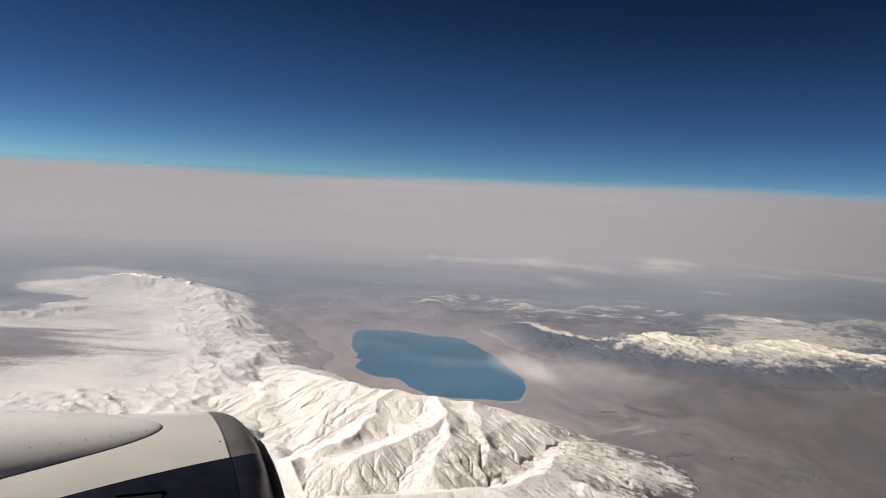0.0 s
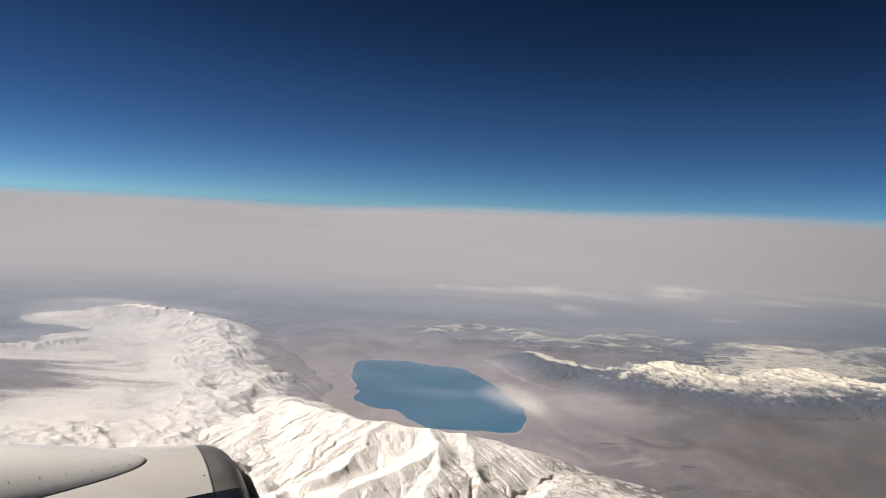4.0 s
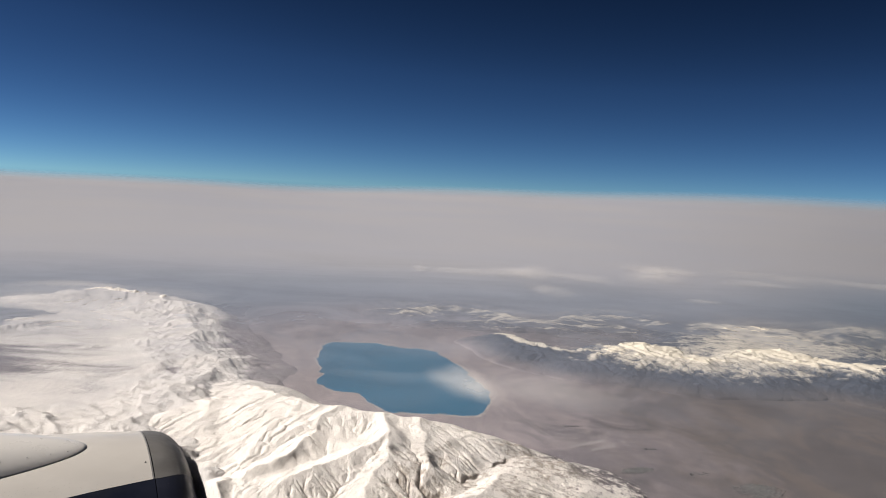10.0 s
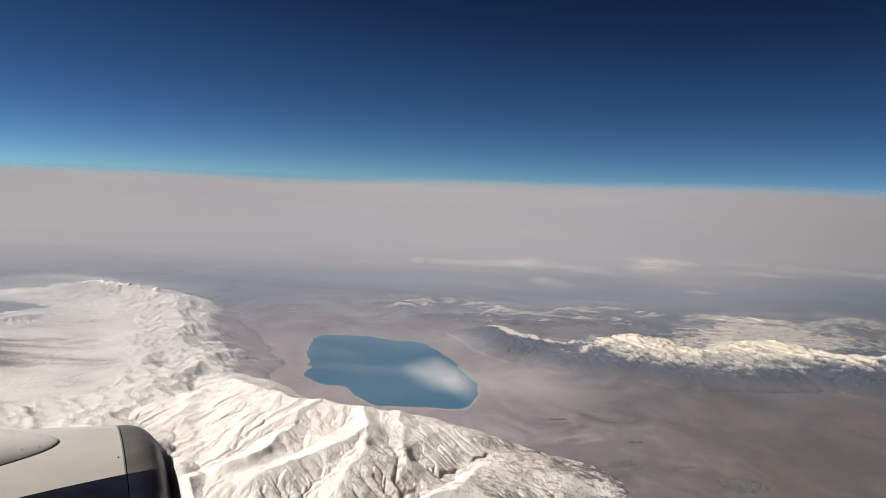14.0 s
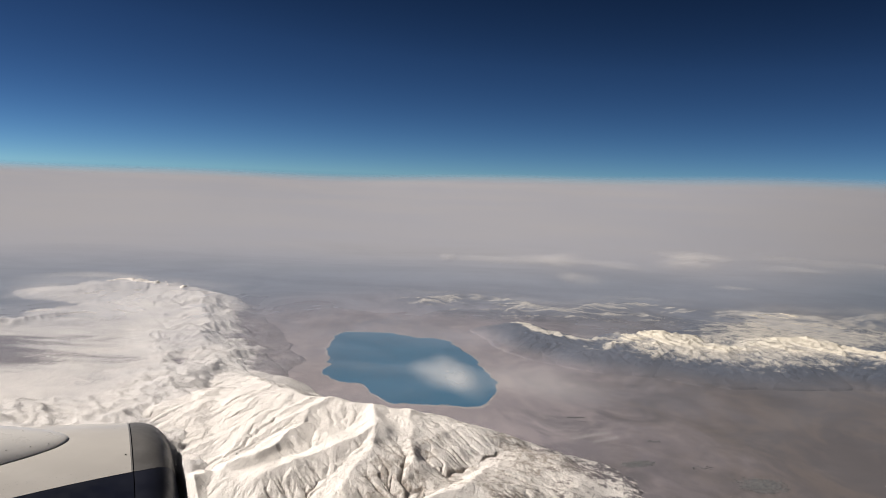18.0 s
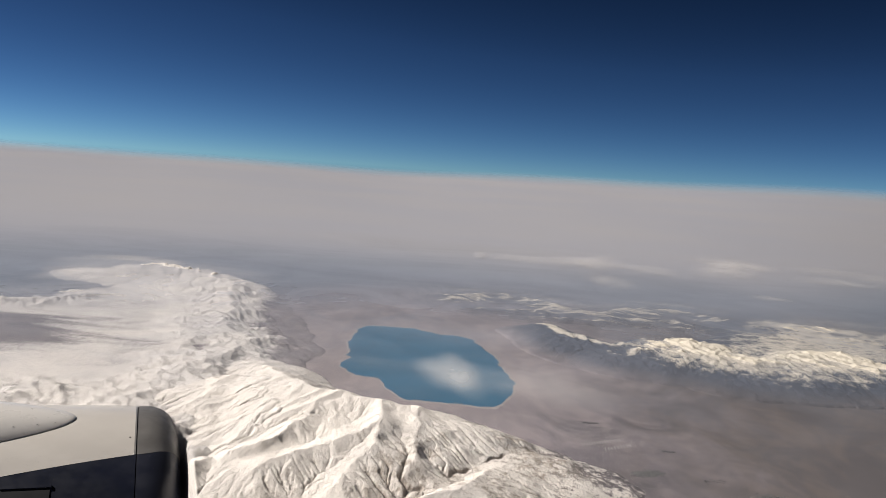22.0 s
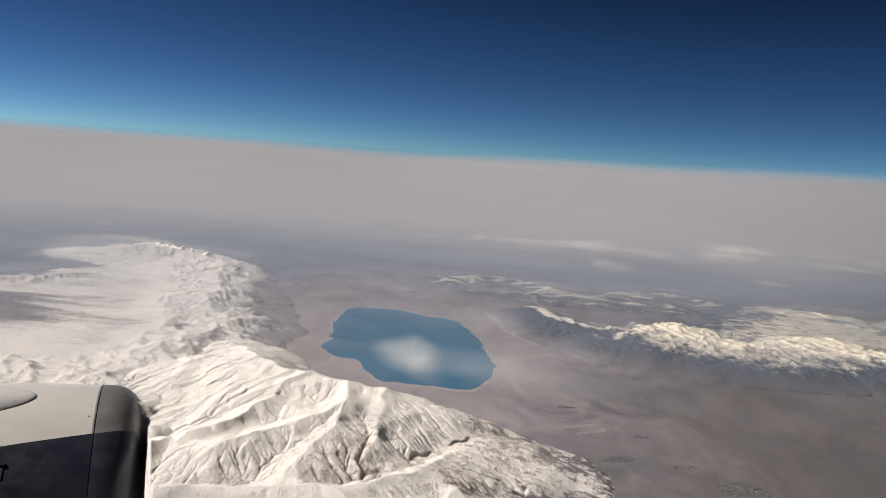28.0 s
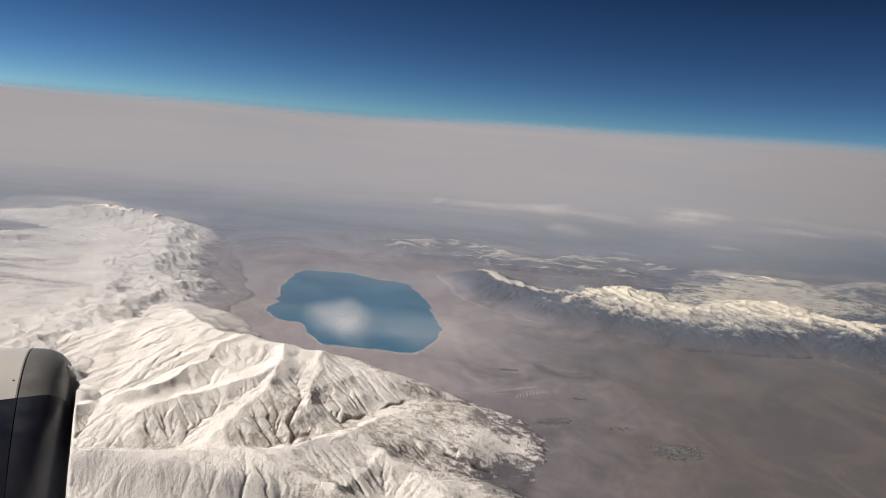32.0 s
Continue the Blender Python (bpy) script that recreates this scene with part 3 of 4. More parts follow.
def west_range():
    xs, ys, x, y = field(-344, -34, 206, 676, 1.7)
    wx, wy = x + 6 * fbm(x, y, 50, 4, 121), y + 6 * fbm(x, y, 50, 4, 125)
    z = crest(wx, wy, [(-66, 316, 8), (-84, 340, 9.5), (-87, 380, 8.5), (-92, 420, 9), (-114, 460, 8.5), (-136, 510, 8), (-152, 560, 8.5), (-176, 600, 8.5),
                       (-206, 620, 9), (-238, 624, 10), (-262, 606, 4)], 46, 48, 1.0)
    z = smooth_max(z, crest(wx, wy, [(-60, 250, 7), (-100, 300, 7), (-160, 275, 6), (-230, 262, 6), (-330, 250, 6)], 70, 60), 2)
    z = smooth_max(z, crest(wx, wy, [(-330, 440, 5.5), (-246, 462, 6.5), (-218, 492, 6.5), (-200, 505, 3.5)], 17, 22), 1)
    z = smooth_max(z, crest(wx, wy, [(-150, 383, 3.8), (-138, 381, 5.0), (-128, 384, 3.2)], 9, 10), 0.5)
    z = smooth_max(z, crest(wx, wy, [(-166, 443, 3.0), (-158, 446, 4.0), (-152, 449, 2.8)], 6, 8), 0.5)
    coast = 26 * fbm(x, y, 30, 5, 127)
    open_land = step(-wx + coast, 226, 258) * step(wy + coast, 472, 506)
    flat = (1.8 * step(-wx, 70, 110) - 4.8 * open_land) * step(600 - wy, 0, 60) - 3.0 * (1 - step(630 - wy, 0, 30))
    z = smooth_max(z, flat, 2.0) - 6.0 * (1 - step(650 - wy, 0, 24))
    rough = step(z, 2.6, 5.0)
    z = z + rough * 0.5 * ridged(wx + 0.5 * wy, wy, 26, 2, 131) + 0.08 * fbm(x, y, 24, 3, 141)
    z = np.maximum(z, -3)
    z = z + (hollow(z, 4.5) - z) * step(x + 0.25 * (y - 400), -120, -84) * step(y, 330, 370)
    z = z + rough * (weather(x, y, z, 9, 0.03, 13.0, 1.2, 137)[0] - z)
    fx, fy = fine_axes(xs, ys, 2)
    z, rough = finer(z, 2), finer(rough, 2)
    x, y = np.meshgrid(fx, fy)
    z = z + rough * (0.8 * ridged(0.8 * x + 0.6 * y, 0.5 * (0.8 * y - 0.6 * x), 6.5, 3, 153) + 0.7 * ridged(0.8 * x + 0.6 * y, 0.35 * (0.8 * y - 0.6 * x), 3.6, 2, 155) - 1.4)
    z = z + rough * (weather(x, y, z, 6, 0.16, 6.0, 0.55, 151, 0.0, 0.05)[0] - z) + 0.03 * fbm(x, y * 1.6, 7, 3, 157)
    sl = slope_of(z, 0.85)
    patch = fbm(x, y * 2.0, 40, 4, 161)
    snow = 0.62 + 0.2 * (z - 1.0) - 0.35 * step(x, -135, -75) * step(y, 385, 430) + 0.16 * patch - 0.5 * np.clip(sl - 0.6, 0, 1)
    # a soft-edged darker patch with streaks, made by thinning the snow
    bare = 1.5 * np.exp(-(((x + 232 + 0.3 * (y - 405)) / 68) ** 2 + ((y - 405) / 44) ** 2)) + 0.45 * fbm(x * 0.16, y, 14, 5, 171) - 0.2
    snow = snow - 0.8 * np.clip(bare, 0, 1) * step(-z, -3.2, -2.0)
    snow = snow - 0.4 * (1 - step(z, 1.0, 4.8)) * step(x, -150, -105) * step(y, 350, 395)
    z = sunk(z) - 5 * (1 - edge_fade(x, y, fx, fy, 14))
    grid_mesh("mountain_range", fx, fy, z, snow_west, np.clip(snow, -0.5, 1.5), -0.6,
              "broad snowy upland rising to a furrowed white massif", basin(x, y))


def east_range():
    xs, ys, x, y = field(-18, 440, 392, 690, 1.5)
    wx, wy = x + 4 * fbm(x, y, 40, 4, 221) + 1.5 * fbm(x, y, 12, 3, 222), y + 4 * fbm(x, y, 40, 4, 225) + 1.5 * fbm(x, y, 12, 3, 226)
    spur = [(44, 538, 4.0), (55, 530, 8.6), (62, 521, 9.0), (69, 500, 9.0), (82, 490, 9.0), (93, 485, 9.2), (109, 485, 9.8), (121, 488, 10.6)]
    z = crest(wx, wy, spur, 62, 34, 1.1)
    z = smooth_max(z, crest(wx, wy, [(80, 473, 6.8), (89, 464, 8.0), (97, 463, 8.6), (112, 478, 9.6)], 30, 12), 0.6)
    # the broad shoulder east of it, with two blunt tops
    z = smooth_max(z, crest(wx, wy, [(116, 486, 10.2), (126, 494, 10.8), (138, 496, 11.2), (150, 487, 11), (160, 476, 10.4), (180, 475, 10.2), (200, 490, 10.6), (213, 503, 11.2), (222, 497, 11.2),
                                     (231, 484, 10.8), (244, 474, 10.4), (264, 476, 10.4), (320, 480, 10), (400, 488, 9)], 60, 40, 2.0), 0.8)
    # the high plain behind, up to its own far edge
    z = smooth_max(z, crest(wx, wy, [(142, 500, 9.0), (170, 542, 8.2), (200, 580, 8.8), (217, 599, 9.6), (237, 604, 9.6), (252, 586, 9.4), (266, 556, 8.6), (280, 530, 8.0)], 95, 24, 2.2), 1.0)
    z = smooth_max(z, crest(wx, wy, [(264, 552, 7.4), (292, 592, 9.2), (317, 628, 9.2), (332, 628, 9.2), (340, 604, 8.6), (380, 590, 7)], 46, 22, 1.6), 0.8)
    foot = np.interp(y, [416, 459, 528], [89, 52, 30])
    z = z - 5.5 * (1 - step(x - foot + 4 * fbm(x, y, 14, 3, 229), -26, 34)) * step(600 - y, 0, 40)
    mass = step(z, 2, 8)
    z = z + mass * 0.25 * ridged(wx, wy, 22, 2, 231)
    z = hollow(np.maximum(z, -3), 3.5)
    face = 0.25 + 0.75 * step(530 - y, 0, 40)
    z = z + mass * face * (weather(x, y, z, 8, 0.016, 10.0, 0.5, 237)[0] - z)
    along = np.minimum(course(wx, wy, [p[:2] for p in spur]), course(wx, wy, [(84, 468), (97, 463), (112, 478)]))
    fx, fy = fine_axes(xs, ys, 2)
    z, mass, face, along = finer(z, 2), finer(mass, 2), finer(face, 2), finer(along, 2)
    x, y = np.meshgrid(fx, fy)
    z = z + mass * face * (0.2 + 0.8 * step(z, 5.5, 8.5)) * (0.5 * ridged(0.8 * x + 0.6 * y, 0.45 * (0.8 * y - 0.6 * x), 7.0, 2, 243) + 1.7 * ridged(x + 0.5 * y, 0.35 * y, 4.6, 3, 247) - 1.9)
    z = z + mass * face * (weather(x, y, z, 4, 0.12, 3.0, 0.35, 251, 0.0, 0.05)[0] - z)
    broken = 0.12 * fbm(x, y, 18, 3, 261) + 0.24 * fbm(x, y, 4.0, 4, 263)
    # a thin line of snow on the western spur, a broad cover farther east, streaks on the high plain
    thin = 1.15 * np.exp(-(along / 3.4) ** 2) * step(z, 5.5, 7.5) - 0.05
    front = 0.5 + 0.21 * (z - 6.7)
    behind = 0.66 + 0.10 * fbm(x * 0.4, y * 2.0, 16, 5, 271) + 0.10 * step(x, 200, 250) - 0.65 * (1 - step(x - 0.5 * (y - 510) + 12 * fbm(x, y, 20, 3, 273), 125, 185))
    front = front - 0.4 * step(x, 200, 245)
    behind = behind - 0.34 * step(x, 235, 285)
    broad = front + (behind - front) * step(y, 494, 520)
    snow = thin + (broad - thin) * step(x, 98, 124) + broken
    z = sunk(z) - 5 * (1 - edge_fade(x, y, fx, fy, 12))
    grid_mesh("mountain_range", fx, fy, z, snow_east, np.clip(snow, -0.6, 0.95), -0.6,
              "long mountain crest, snow on top over a bare lower slope painted in shade")


def far_range():
    xs, ys, x, y = field(-50, 230, 560, 700, 1.2)
    wx, wy = x + 5 * fbm(x, y, 30, 4, 321), y + 5 * fbm(x, y, 30, 4, 325)
    z = crest(wx, wy, [(-40, 634, 3), (-12, 630, 5.6), (14, 655, 6.2), (33, 654, 6), (55, 634, 6), (75, 612, 5.4), (94, 606, 5.6), (116, 638, 6.5),
                       (150, 650, 6.5), (176, 636, 5.5), (212, 622, 3)], 30, 26, 1.0)
    z = smooth_max(z, crest(wx, wy, [(-8, 606, 3), (8, 592, 4.6), (34, 598, 4.8), (62, 600, 5.0), (92, 594, 5.6), (118, 604, 4.5), (150, 612, 4.5)], 20, 22, 1.0), 0.8)
    z = z + step(z, 0, 4) * 0.7 * ridged(wx, wy, 16, 2, 331)
    z = hollow(np.maximum(z, -3))
    z = z + step(z, 1.0, 4.0) * (weather(x, y, z, 8, 0.035, 9.0, 0.7, 337)[0] - z)
    fx, fy = fine_axes(xs, ys, 2)
    z = finer(z, 2)
    x, y = np.meshgrid(fx, fy)
    snow = 0.40 + 0.22 * (z - 4.2) + 0.55 * fbm(x * 0.3, y * 2.4, 9, 5, 361) + 0.3 * fbm(x * 0.5, y * 1.4, 3.0, 3, 367)
    z = sunk(z) - 5 * (1 - edge_fade(x, y, fx, fy, 10))
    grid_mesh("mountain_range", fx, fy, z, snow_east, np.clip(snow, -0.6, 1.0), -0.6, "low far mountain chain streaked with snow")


near_range()
west_range()
east_range()
far_range()


# ---- marks on the plain ----
def patch_material(name, a, b, size):
    m = Nodes(name)
    return m.finish(m.mix(m.ramp(m.noise(size, 6, 0.65), 0.38, 0.62), a, b), 0.95, 0.0, m.noise(size * 4, 4, 0.6), 0.3, 0.3, 0.1)


road_mat = patch_material("road_surface", (0.075, 0.070, 0.075), (0.10, 0.092, 0.096), 0.5)


def road(line, half, label):
    p = np.array(line, float)
    t = np.linspace(0, len(p) - 1, 60)
    x, y = np.interp(t, range(len(p)), p[:, 0]), np.interp(t, range(len(p)), p[:, 1])
    x, y = x + 0.8 * np.sin(t * 2.1), y + 0.6 * np.sin(t * 1.7)
    dx, dy = np.gradient(x), np.gradient(y)
    n = np.hypot(dx, dy)
    ox, oy = -dy / n * half, dx / n * half
    verts = [(x[k] + s * ox[k], y[k] + s * oy[k], -0.045 + (0.02 if s == 0 else 0)) for k in range(60) for s in (-1, 0, 1)]
    faces = [(3 * k + b, 3 * k + b + 3, 3 * k + b + 4, 3 * k + b + 1) for k in range(59) for b in (0, 1)]
    tagged(link_mesh("road", verts, faces, road_mat), label, "road", kind="structure")


road([(42, 437), (56, 428), (75, 418), (90, 405), (101, 393)], 0.28, "dark straight road across the plain")


# ---- painted haze over the plain ----
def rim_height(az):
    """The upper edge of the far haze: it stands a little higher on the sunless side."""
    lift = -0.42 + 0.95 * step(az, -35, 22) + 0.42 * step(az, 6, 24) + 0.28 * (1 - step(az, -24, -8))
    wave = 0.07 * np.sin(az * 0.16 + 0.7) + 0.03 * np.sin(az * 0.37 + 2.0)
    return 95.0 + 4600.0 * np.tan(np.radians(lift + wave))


def painted_haze(level, reach, share, rises):
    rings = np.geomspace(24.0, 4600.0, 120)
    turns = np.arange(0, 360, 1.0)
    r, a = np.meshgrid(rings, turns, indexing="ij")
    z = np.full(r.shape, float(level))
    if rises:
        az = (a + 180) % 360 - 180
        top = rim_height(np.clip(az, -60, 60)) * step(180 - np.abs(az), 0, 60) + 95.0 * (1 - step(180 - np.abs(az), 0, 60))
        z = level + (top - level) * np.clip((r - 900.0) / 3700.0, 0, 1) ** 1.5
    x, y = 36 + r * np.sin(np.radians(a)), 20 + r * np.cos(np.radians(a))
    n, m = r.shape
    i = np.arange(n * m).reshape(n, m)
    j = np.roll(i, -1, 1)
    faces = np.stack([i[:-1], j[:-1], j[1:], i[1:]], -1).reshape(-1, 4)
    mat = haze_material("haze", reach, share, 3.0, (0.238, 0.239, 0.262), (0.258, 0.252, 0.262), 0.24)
    ob = link_mesh("painted_haze", np.stack([x, y, z], -1).reshape(-1, 3).tolist(), faces[:, ::-1].tolist(), mat)
    tagged(ob, "sheet painted as grey-mauve aerial haze over the far plain", "haze", kind="stuff")


painted_haze(9.0, 1120.0 * 86 / 95, 1.0, True)


def veil(level, depth):
    """An added sheet of painted haze that softens hills and lake, thinning out on all sides."""
    m = Nodes("painted_mist")
    mist = m.noise(0.018, 5, 0.6, (1, 0.7, 1), 25, 1.0)
    thick = m.math("MULTIPLY", m.attr("dense"), m.ramp(mist, 0.3, 0.7, 0.5 * depth, 1.5 * depth))
    d, s = m.node("BsdfDiffuse", Color=(0.24, 0.245, 0.275, 1.0)), m.node("BsdfTranslucent", Color=(0.36, 0.36, 0.36, 1.0))
    both, t, mx = m.node("AddShader"), m.node("BsdfTransparent"), m.node("MixShader")
    m.put(both.inputs[0], d.outputs[0]), m.put(both.inputs[1], s.outputs[0])
    m.put(mx.inputs[0], thick), m.put(mx.inputs[1], t.outputs[0]), m.put(mx.inputs[2], both.outputs[0])
    m.tree.links.new(mx.outputs[0], m.out.inputs[0])
    xs, ys = np.linspace(-260, 150, 42), np.linspace(110, 700, 60)
    x, y = np.meshgrid(xs, ys)
    dense = edge_fade(x, y, xs, ys, 90) * step(np.hypot(x + 66, y - 215), 40, 75)
    i = np.arange(x.size).reshape(x.shape)
    faces = np.stack([i[:-1, :-1], i[:-1, 1:], i[1:, 1:], i[1:, :-1]], -1).reshape(-1, 4)
    verts = np.stack([x, y, np.full(x.shape, float(level))], -1).reshape(-1, 3)
    ob = link_mesh("mist", verts.tolist(), faces.tolist(), m.mat, attrs=[("dense", dense.ravel().tolist())])
    tagged(ob, "sheet painted as faint grey haze over the hills and lake", "haze", kind="stuff")


veil(18.5, 0.03)


# ---- clouds ----
def cloud(at, half, thick, turn, dense, seed, label, material=cloud_mat):
    """A flat ragged cloud, dense in the middle and thin at its rim."""
    n, m = 14, 40
    verts, value = [], []
    rnd = np.random.RandomState(seed)
    ph = rnd.uniform(0, 6.28, 4)
    for k in range(n + 1):
        for j in range(m):
            a = 2 * math.pi * j / m
            rag = 1 + 0.16 * math.sin(2 * a + ph[0]) + 0.10 * math.sin(3 * a + ph[1]) + 0.07 * math.sin(5 * a + ph[2])
            q = k / n
            u, v = half[0] * rag * q * math.cos(a), half[1] * rag * q * math.sin(a)
            c, s = math.cos(radians(turn)), math.sin(radians(turn))
            verts.append((at[0] + c * u - s * v, at[1] + s * u + c * v, at[2] + thick * (1 - q * q) ** 1.2))
            value.append(dense * float(1 - step(q, 0.0, 1.0)) ** 0.85)
    faces = [(k * m + j, (k + 1) * m + j, (k + 1) * m + (j + 1) % m, k * m + (j + 1) % m) for k in range(n) for j in range(m)]
    return tagged(link_mesh("cloud", verts, faces, material, attrs=[("dense", value)]), label, "cloud")


cloud((27.5, 257.0, 38.5), (10.6, 30.0), 0.8, 8, 0.43, 1, "small soft white cloud floating over the lake")
cloud((50.0, 254.0, 38.0), (28.0, 24.0), 0.3, 5, 0.15, 3, "thin veil of cloud beside the lake")
cloud((6.0, 262.0, 38.0), (24.0, 11.0), 0.4, 5, 0.04, 2, "thin veil of cloud drifting over the lake")
for n, (x, y, hx, hy, turn, d) in enumerate([(-9, 892, 14, 40, 0, 0.4), (44, 884, 60, 60, 6, 0.22), (100, 900, 44, 110, -6, 0.36), (112, 768, 32, 64, 10, 0.30), (160, 880, 40, 60, -10, 0.2),
                                             (262, 985, 58, 150, -10, 0.45), (350, 910, 50, 60, 10, 0.2), (243, 742, 18, 24, 10, 0.2), (420, 1010, 110, 110, 10, 0.25), (560, 960, 90, 100, 10, 0.25),
                                             (-258, 550, 30, 44, 0, 0.5), (-238, 537, 20, 10, -12, 0.6), (-262, 640, 40, 30, 0, 0.3), (-232, 634, 16, 22, 0, 0.3)]):
    cloud((x, y, 9.15 + (1.8 if y > 850 else 0.0)), (hx, hy), 0.05, turn, 0.62 * d, 10 + n, "pale torn streak of low cloud over the far hills", streak_mat)

# ---- jet engine ----
LIP = 8.8        # length of the intake lip


def cowl_radius(x):
    """The outer radius along the axis; x = 0 is the joint behind the lip, forward is positive."""
    if x > 0:
        return 34.0 + 10.0 * max(0.0, 1 - (min(x, LIP) / LIP) ** 3) ** 0.45
    q = (x + 22.0) / 128.0
    return 44.6 - 20.0 * q * q if x < -22 else 44.6 - 0.6 * ((x + 22.0) / 22.0) ** 2


def on_cowl(x, phi, lift=0.0):
    """A place on the cowl: phi in degrees from its top towards the cabin."""
    r, a = cowl_radius(x) + lift, radians(phi)
    return Vector((x, -r * math.sin(a), r * math.cos(a)))


def shell(xs, low, high, steps, lift=0.0, thick=0.5):
    """A bent plate of the cowl between two angles, which may change along the axis."""
    bm = bmesh.new()
    rows = []
    for inner in (0.0, -thick):
        grid = []
        for x in xs:
            a, b = low(x), high(x)
            grid.append([bm.verts.new(on_cowl(x, a + (b - a) * k / steps, lift + inner)) for k in range(steps + 1)])
        rows.append(grid)
    top, under = rows
    for g, flip in ((top, False), (under, True)):
        for p, q in zip(g, g[1:]):
            for k in range(steps):
                f = (p[k], p[k + 1], q[k + 1], q[k])
                bm.faces.new(f[::-1] if flip else f)
    for k in range(steps):
        bm.faces.new((top[0][k + 1], top[0][k], under[0][k], under[0][k + 1]))
        bm.faces.new((top[-1][k], top[-1][k + 1], under[-1][k + 1], under[-1][k]))
    for p in range(len(xs) - 1):
        for k in (0, steps):
            bm.faces.new((top[p][k], top[p + 1][k], under[p + 1][k], under[p][k]))
    bmesh.ops.recalc_face_normals(bm, faces=bm.faces)
    return bm


# edge of the upper colours, laid where sunlight turns to shade
def split_at(x):
    return 21.0 - 0.28 * x if x < 0 else 21.0 - 7.0 * (x / LIP) ** 2


def jet_engine():
    eng = tagged(new("jet_engine"), "white and navy jet engine nacelle with grey intake lip", "jet engine")
    turn = Matrix((AHEAD, OUT, Vector((0, 0, 1)))).transposed().to_4x4()
    eng.matrix_world = Matrix.Translation(ENGINE_AT) @ turn @ Matrix.Scale(SIZE, 4)
    body = list(np.linspace(-150, 0, 40))
    front = [LIP * q for q in (0.02, 0.13, 0.26, 0.39, 0.52, 0.62, 0.715, 0.79, 0.853, 0.905, 0.94, 0.966, 0.983, 0.993, 1.0)]
    part("upper_cowl", shell(body, lambda x: -150, split_at, 60), white_paint, eng, "glossy white upper cowl")
    part("lower_cowl", shell(body, lambda x: split_at(x) + 0.15, lambda x: 210, 60), navy_paint, eng, "navy lower cowl, darkened with painted shade")
    part("upper_lip", shell(front, lambda x: -150, split_at, 60), lip_metal, eng, "dull grey metal intake lip")
    part("lower_lip", shell(front, lambda x: split_at(x) + 0.15, lambda x: 210, 60), lip_shade, eng, "lower intake lip with its shade painted on")
    part("seam", shell([0.0, 0.2], lambda x: -180, lambda x: 180, 96, -0.25, 0.3), black_mat, eng, "dark joint behind the lip")
    part("edge_strip", shell([-0.35, -0.05], lambda x: -60, split_at, 40, 0.06, 0.2), bolt_mat, eng, "bright edge of the cowl")
    part("lip_joint", shell([1.0, 7.6], lambda x: 62.0, lambda x: 62.5, 1, 0.05, 0.2), black_mat, eng, "thin joint in the lip")
    # the air duct behind the lip
    bm = bmesh.new()
    rows = [[bm.verts.new((x, r * math.cos(radians(a)), r * math.sin(radians(a)))) for a in range(0, 360, 6)]
            for x, r in ((8.8, 34.2), (8.6, 33.0), (6, 31.0), (0, 30.0), (-30, 30), (-30, 9), (-22, 0.5))]
    for p, q in zip(rows, rows[1:]):
        for k in range(60):
            bm.faces.new((p[k], p[(k + 1) % 60], q[(k + 1) % 60], q[k]))
    part("intake_duct", bm, lip_metal, eng, "grey intake duct with the fan hub")
    # pylon fairing on top
    bm = bmesh.new()
    xs = -11.5 - 111 * np.linspace(0, 1, 40) ** 1.7
    grid = []
    for x in xs:
        q = -11.5 - x
        half, high = 34 * (q / 111) ** 0.52 * 1.15, 3.0 * (q / 25) ** 0.62 * (1 + 0.6 * q / 111)
        mid_phi = 3.5 - 0.05 * q
        grid.append([bm.verts.new(on_cowl(x, mid_phi + half * v, 0.12 + 1.1 * high * max(0.0, 1 - v * v) ** 0.9)) for v in np.linspace(-1, 1, 33)])
    for p, q in zip(grid, grid[1:]):
        for k in range(32):
            bm.faces.new((p[k], q[k], q[k + 1], p[k + 1]))
    bmesh.ops.remove_doubles(bm, verts=bm.verts, dist=0.001)
    fairing = part("pylon_fairing", bm, fairing_paint, eng, "smooth white pylon fairing held by fasteners")
    for x in (-15.0, -18.0, -22.0, -26.5, -31.0, -36.0, -41.5):
        q = -11.5 - x
        half, high = 34 * (q / 111) ** 0.52 * 1.15, 3.0 * (q / 25) ** 0.62 * (1 + 0.6 * q / 111)
        v = 0.7
        at = on_cowl(x, 3.5 - 0.05 * q + half * v, 0.06 + 1.1 * high * (1 - v * v) ** 0.9)
        bm = bmesh.new()
        bmesh.ops.create_uvsphere(bm, u_segments=10, v_segments=6, radius=0.15)
        bmesh.ops.translate(bm, verts=bm.verts, vec=at)
        part("fastener", bm, bolt_mat, fairing, "small metal fastener")
    # flush vent in the lower cowl
    vent = part("vent_panel", shell([-21.8, -21.2, -14.6, -14.0], lambda x: 31.0, lambda x: 34.6, 3, 0.12, 0.3), black_mat, eng, "dark recessed vent")
    part("vent_lip", shell([-22.0, -18.0, -13.8], lambda x: 30.3, lambda x: 31.1, 2, 0.3, 0.5), navy_paint, vent)
    for x, phi in ((-7.8, 43.0), (-1.2, 14.0)):
        bm = bmesh.new()
        bmesh.ops.create_uvsphere(bm, u_segments=10, v_segments=6, radius=0.16)
        bmesh.ops.translate(bm, verts=bm.verts, vec=on_cowl(x, phi))
        part("drain_hole", bm, black_mat, eng, "small dark drain hole")


jet_engine()


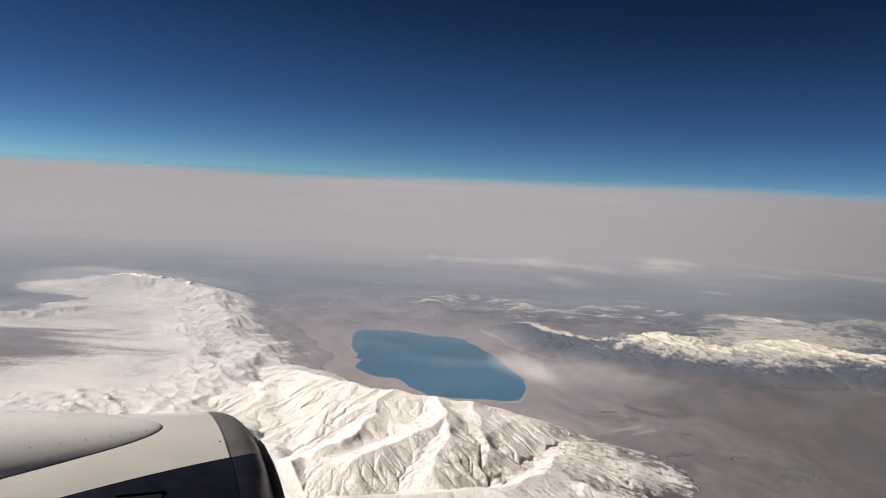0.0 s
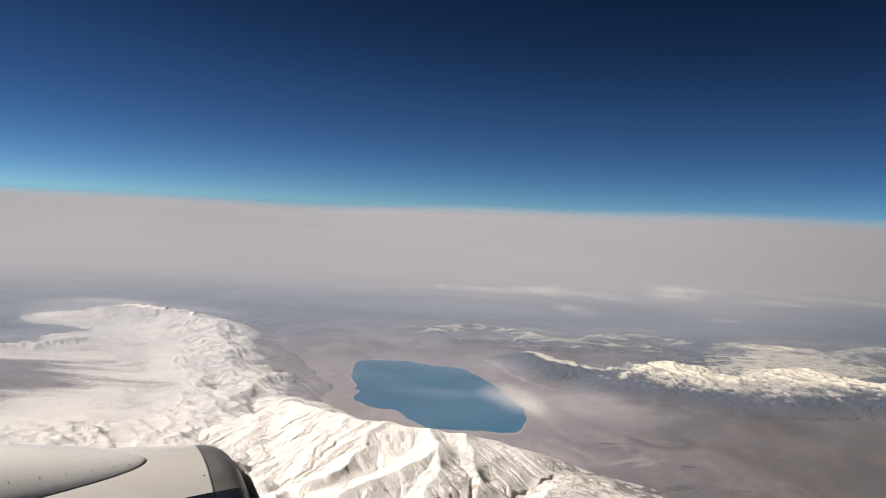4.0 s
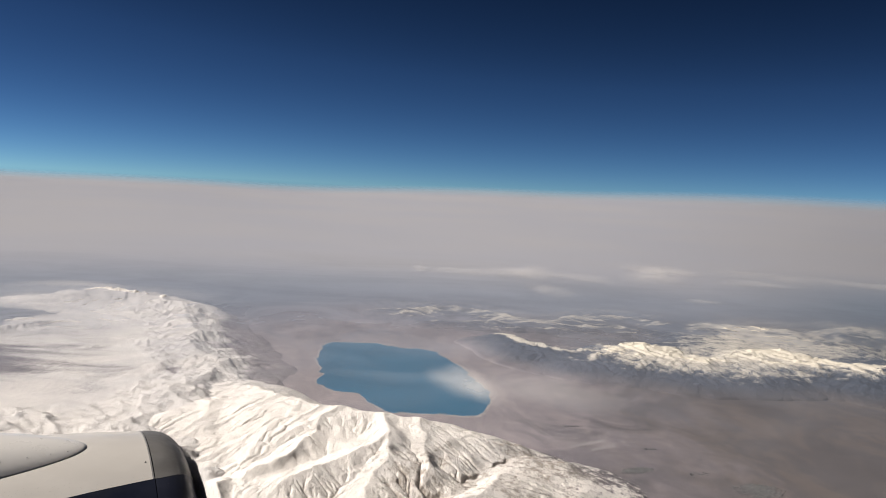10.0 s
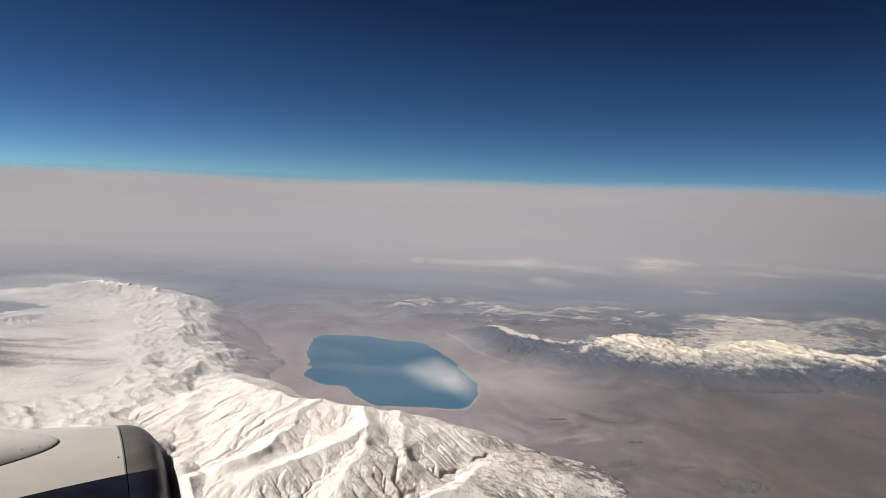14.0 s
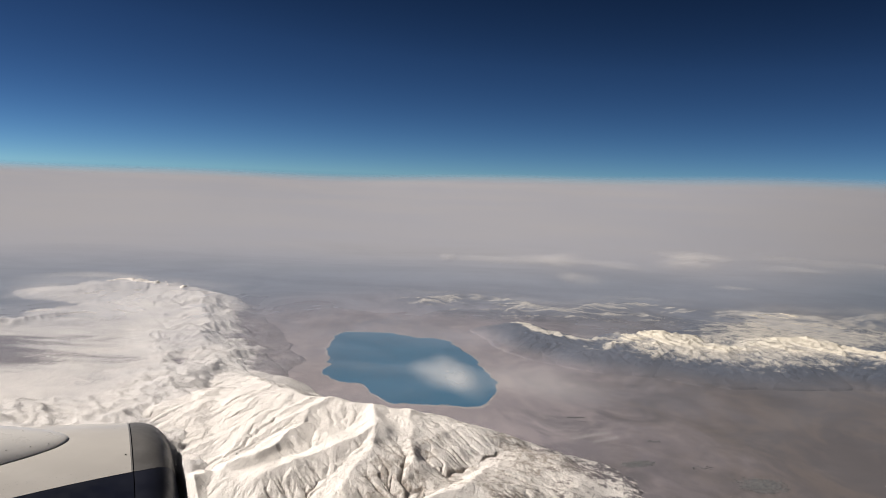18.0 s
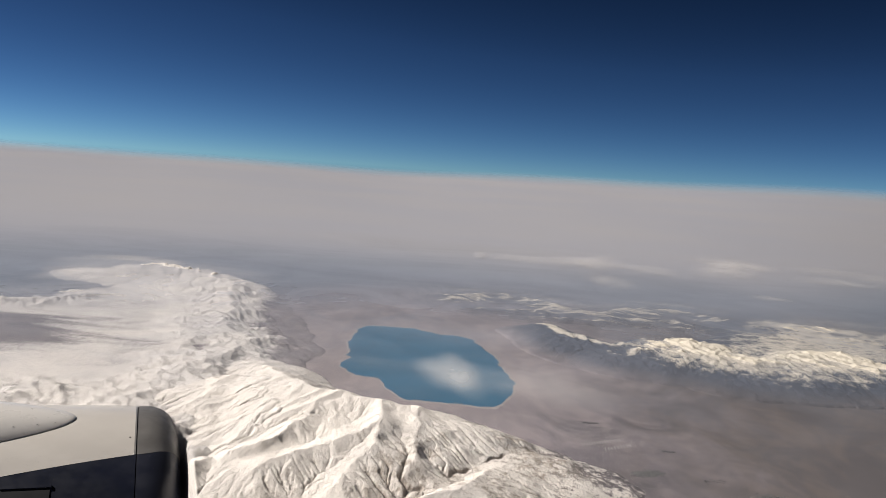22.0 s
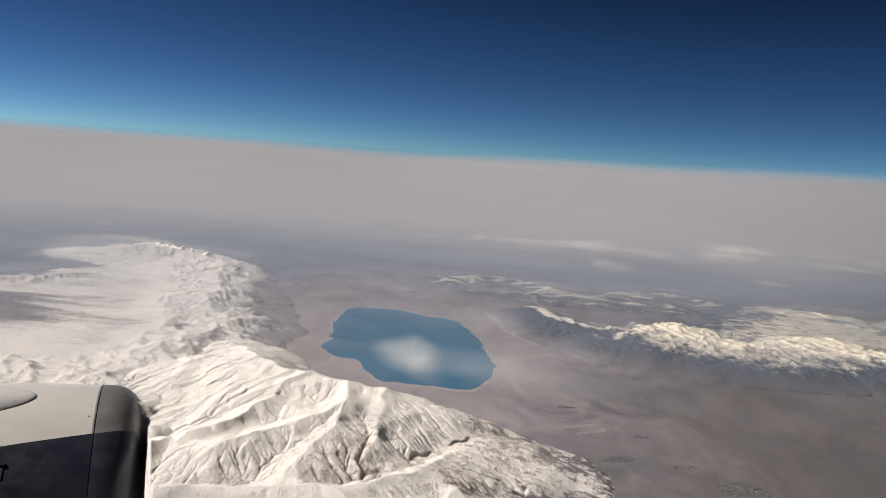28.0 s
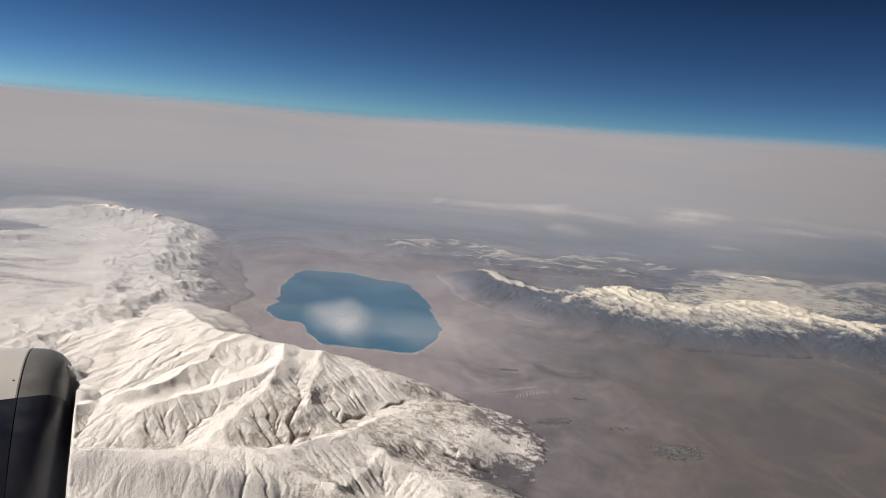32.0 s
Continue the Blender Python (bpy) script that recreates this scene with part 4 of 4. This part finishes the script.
# ---- villages and greenhouses on the plain ----
def box(bm, x, y, z, lx, ly, h, turn):
    c, s = math.cos(turn), math.sin(turn)
    lo = [bm.verts.new((x + c * u - s * v, y + s * u + c * v, z)) for u, v in ((-lx, -ly), (lx, -ly), (lx, ly), (-lx, ly))]
    hi = [bm.verts.new((v.co.x, v.co.y, z + h)) for v in lo]
    ridge = [bm.verts.new((x + c * u, y + s * u, z + h * 1.5)) for u in (-lx, lx)]
    for k in range(4):
        bm.faces.new((lo[k], lo[(k + 1) % 4], hi[(k + 1) % 4], hi[k]))
    bm.faces.new((hi[0], hi[1], ridge[1], ridge[0]))
    bm.faces.new((hi[2], hi[3], ridge[0], ridge[1]))
    bm.faces.new((hi[1], hi[2], ridge[1]))
    bm.faces.new((hi[3], hi[0], ridge[0]))


def town_material(name, a, b):
    m = Nodes(name)
    g = m.node("NewGeometry")
    return m.finish(m.mix(g.outputs["Random Per Island"], a, b), 0.8)


town_dark = town_material("village_walls", (0.050, 0.054, 0.058), (0.165, 0.16, 0.157))
town_plain = patch_material("house_walls", (0.055, 0.058, 0.064), (0.13, 0.125, 0.125), 1.5)
white_plain = patch_material("white_house_walls", (0.24, 0.23, 0.22), (0.34, 0.32, 0.31), 1.5)
glass_white = town_material("greenhouse_film", (0.19, 0.18, 0.178), (0.26, 0.245, 0.24))


def village(x, y, hx, hy, turn, count, seed, label, material=town_dark):
    rnd = np.random.RandomState(seed)
    me, bm = bpy.data.meshes.new("village"), bmesh.new()
    c, s = math.cos(radians(turn)), math.sin(radians(turn))
    for _ in range(count):
        u, v = rnd.normal(0, 0.45, 2)
        if u * u + v * v > 1.2:
            continue
        u, v = round(u * hx / 0.42) * 0.42 + rnd.uniform(-0.1, 0.1), round(v * hy / 0.5) * 0.5 + rnd.uniform(-0.1, 0.1)
        box(bm, x + c * u - s * v, y + s * u + c * v, -0.12, rnd.uniform(0.10, 0.30), rnd.uniform(0.08, 0.2), rnd.uniform(0.11, 0.17), radians(turn) + rnd.choice([0, 1.57]))
    bm.to_mesh(me)
    bm.free()
    me.materials.append(material)
    tagged(new("village", me), label, "village", kind="stuff")


village(128, 289, 9, 7, 20, 1100, 5, "grey town of small houses on the brown plain")
village(91, 303, 7, 3.2, 30, 600, 6, "dark village of low houses beside the fields")


def hamlet(x, y, hx, hy, turn, count, seed, label, material):
    """A few houses that stand apart, each a thing of its own on one of three shapes."""
    rnd = np.random.RandomState(seed)
    shapes = []
    for lx, ly, h in ((0.30, 0.16, 0.15), (0.22, 0.15, 0.13), (0.16, 0.13, 0.12)):
        bm = bmesh.new()
        box(bm, 0, 0, -0.12, lx, ly, h, 0.0)
        me = bpy.data.meshes.new("house")
        bm.to_mesh(me)
        bm.free()
        me.materials.append(material)
        shapes.append(me)
    c, s = math.cos(radians(turn)), math.sin(radians(turn))
    for k in range(count):
        u, v = hx * rnd.uniform(-1, 1), hy * rnd.normal(0, 0.5)
        ob = new("house", shapes[k % 3])
        ob.location, ob.rotation_euler = (x + c * u - s * v, y + s * u + c * v, 0.0), (0, 0, radians(turn) + rnd.choice([0, 1.57]))
        tagged(ob, label, "house", "houses of the hamlets")


hamlet(75, 355, 3.4, 0.9, 10, 60, 7, "small dark house with a pitched roof in a hamlet", town_plain)
hamlet(101, 329, 2.6, 0.8, 10, 44, 8, "small dark house near the rows of greenhouses", town_plain)
hamlet(113, 303, 4.0, 1.6, 10, 34, 9, "scattered dark farm house near the grey town", town_plain)
hamlet(21.5, 363.2, 1.6, 0.4, 5, 16, 12, "small white house on the lake shore", white_plain)


def greenhouses():
    bm = bmesh.new()
    box(bm, 0, 0, -0.12, 1.6, 0.2, 0.14, radians(93))
    me = bpy.data.meshes.new("greenhouse")
    bm.to_mesh(me)
    bm.free()
    me.materials.append(glass_white)
    spots = [(70.4 + 0.95 * k, 326.2 + 0.66 * k) for k in range(16)] + [(78.6 + 1.18 * k, 323.8 + 0.92 * k) for k in range(9)]
    for x, y in spots:
        ob = new("greenhouse", me)
        ob.location = (x, y, 0.0)
        tagged(ob, "long white greenhouse in a row on the plain", "greenhouse", "rows of greenhouses")


greenhouses()
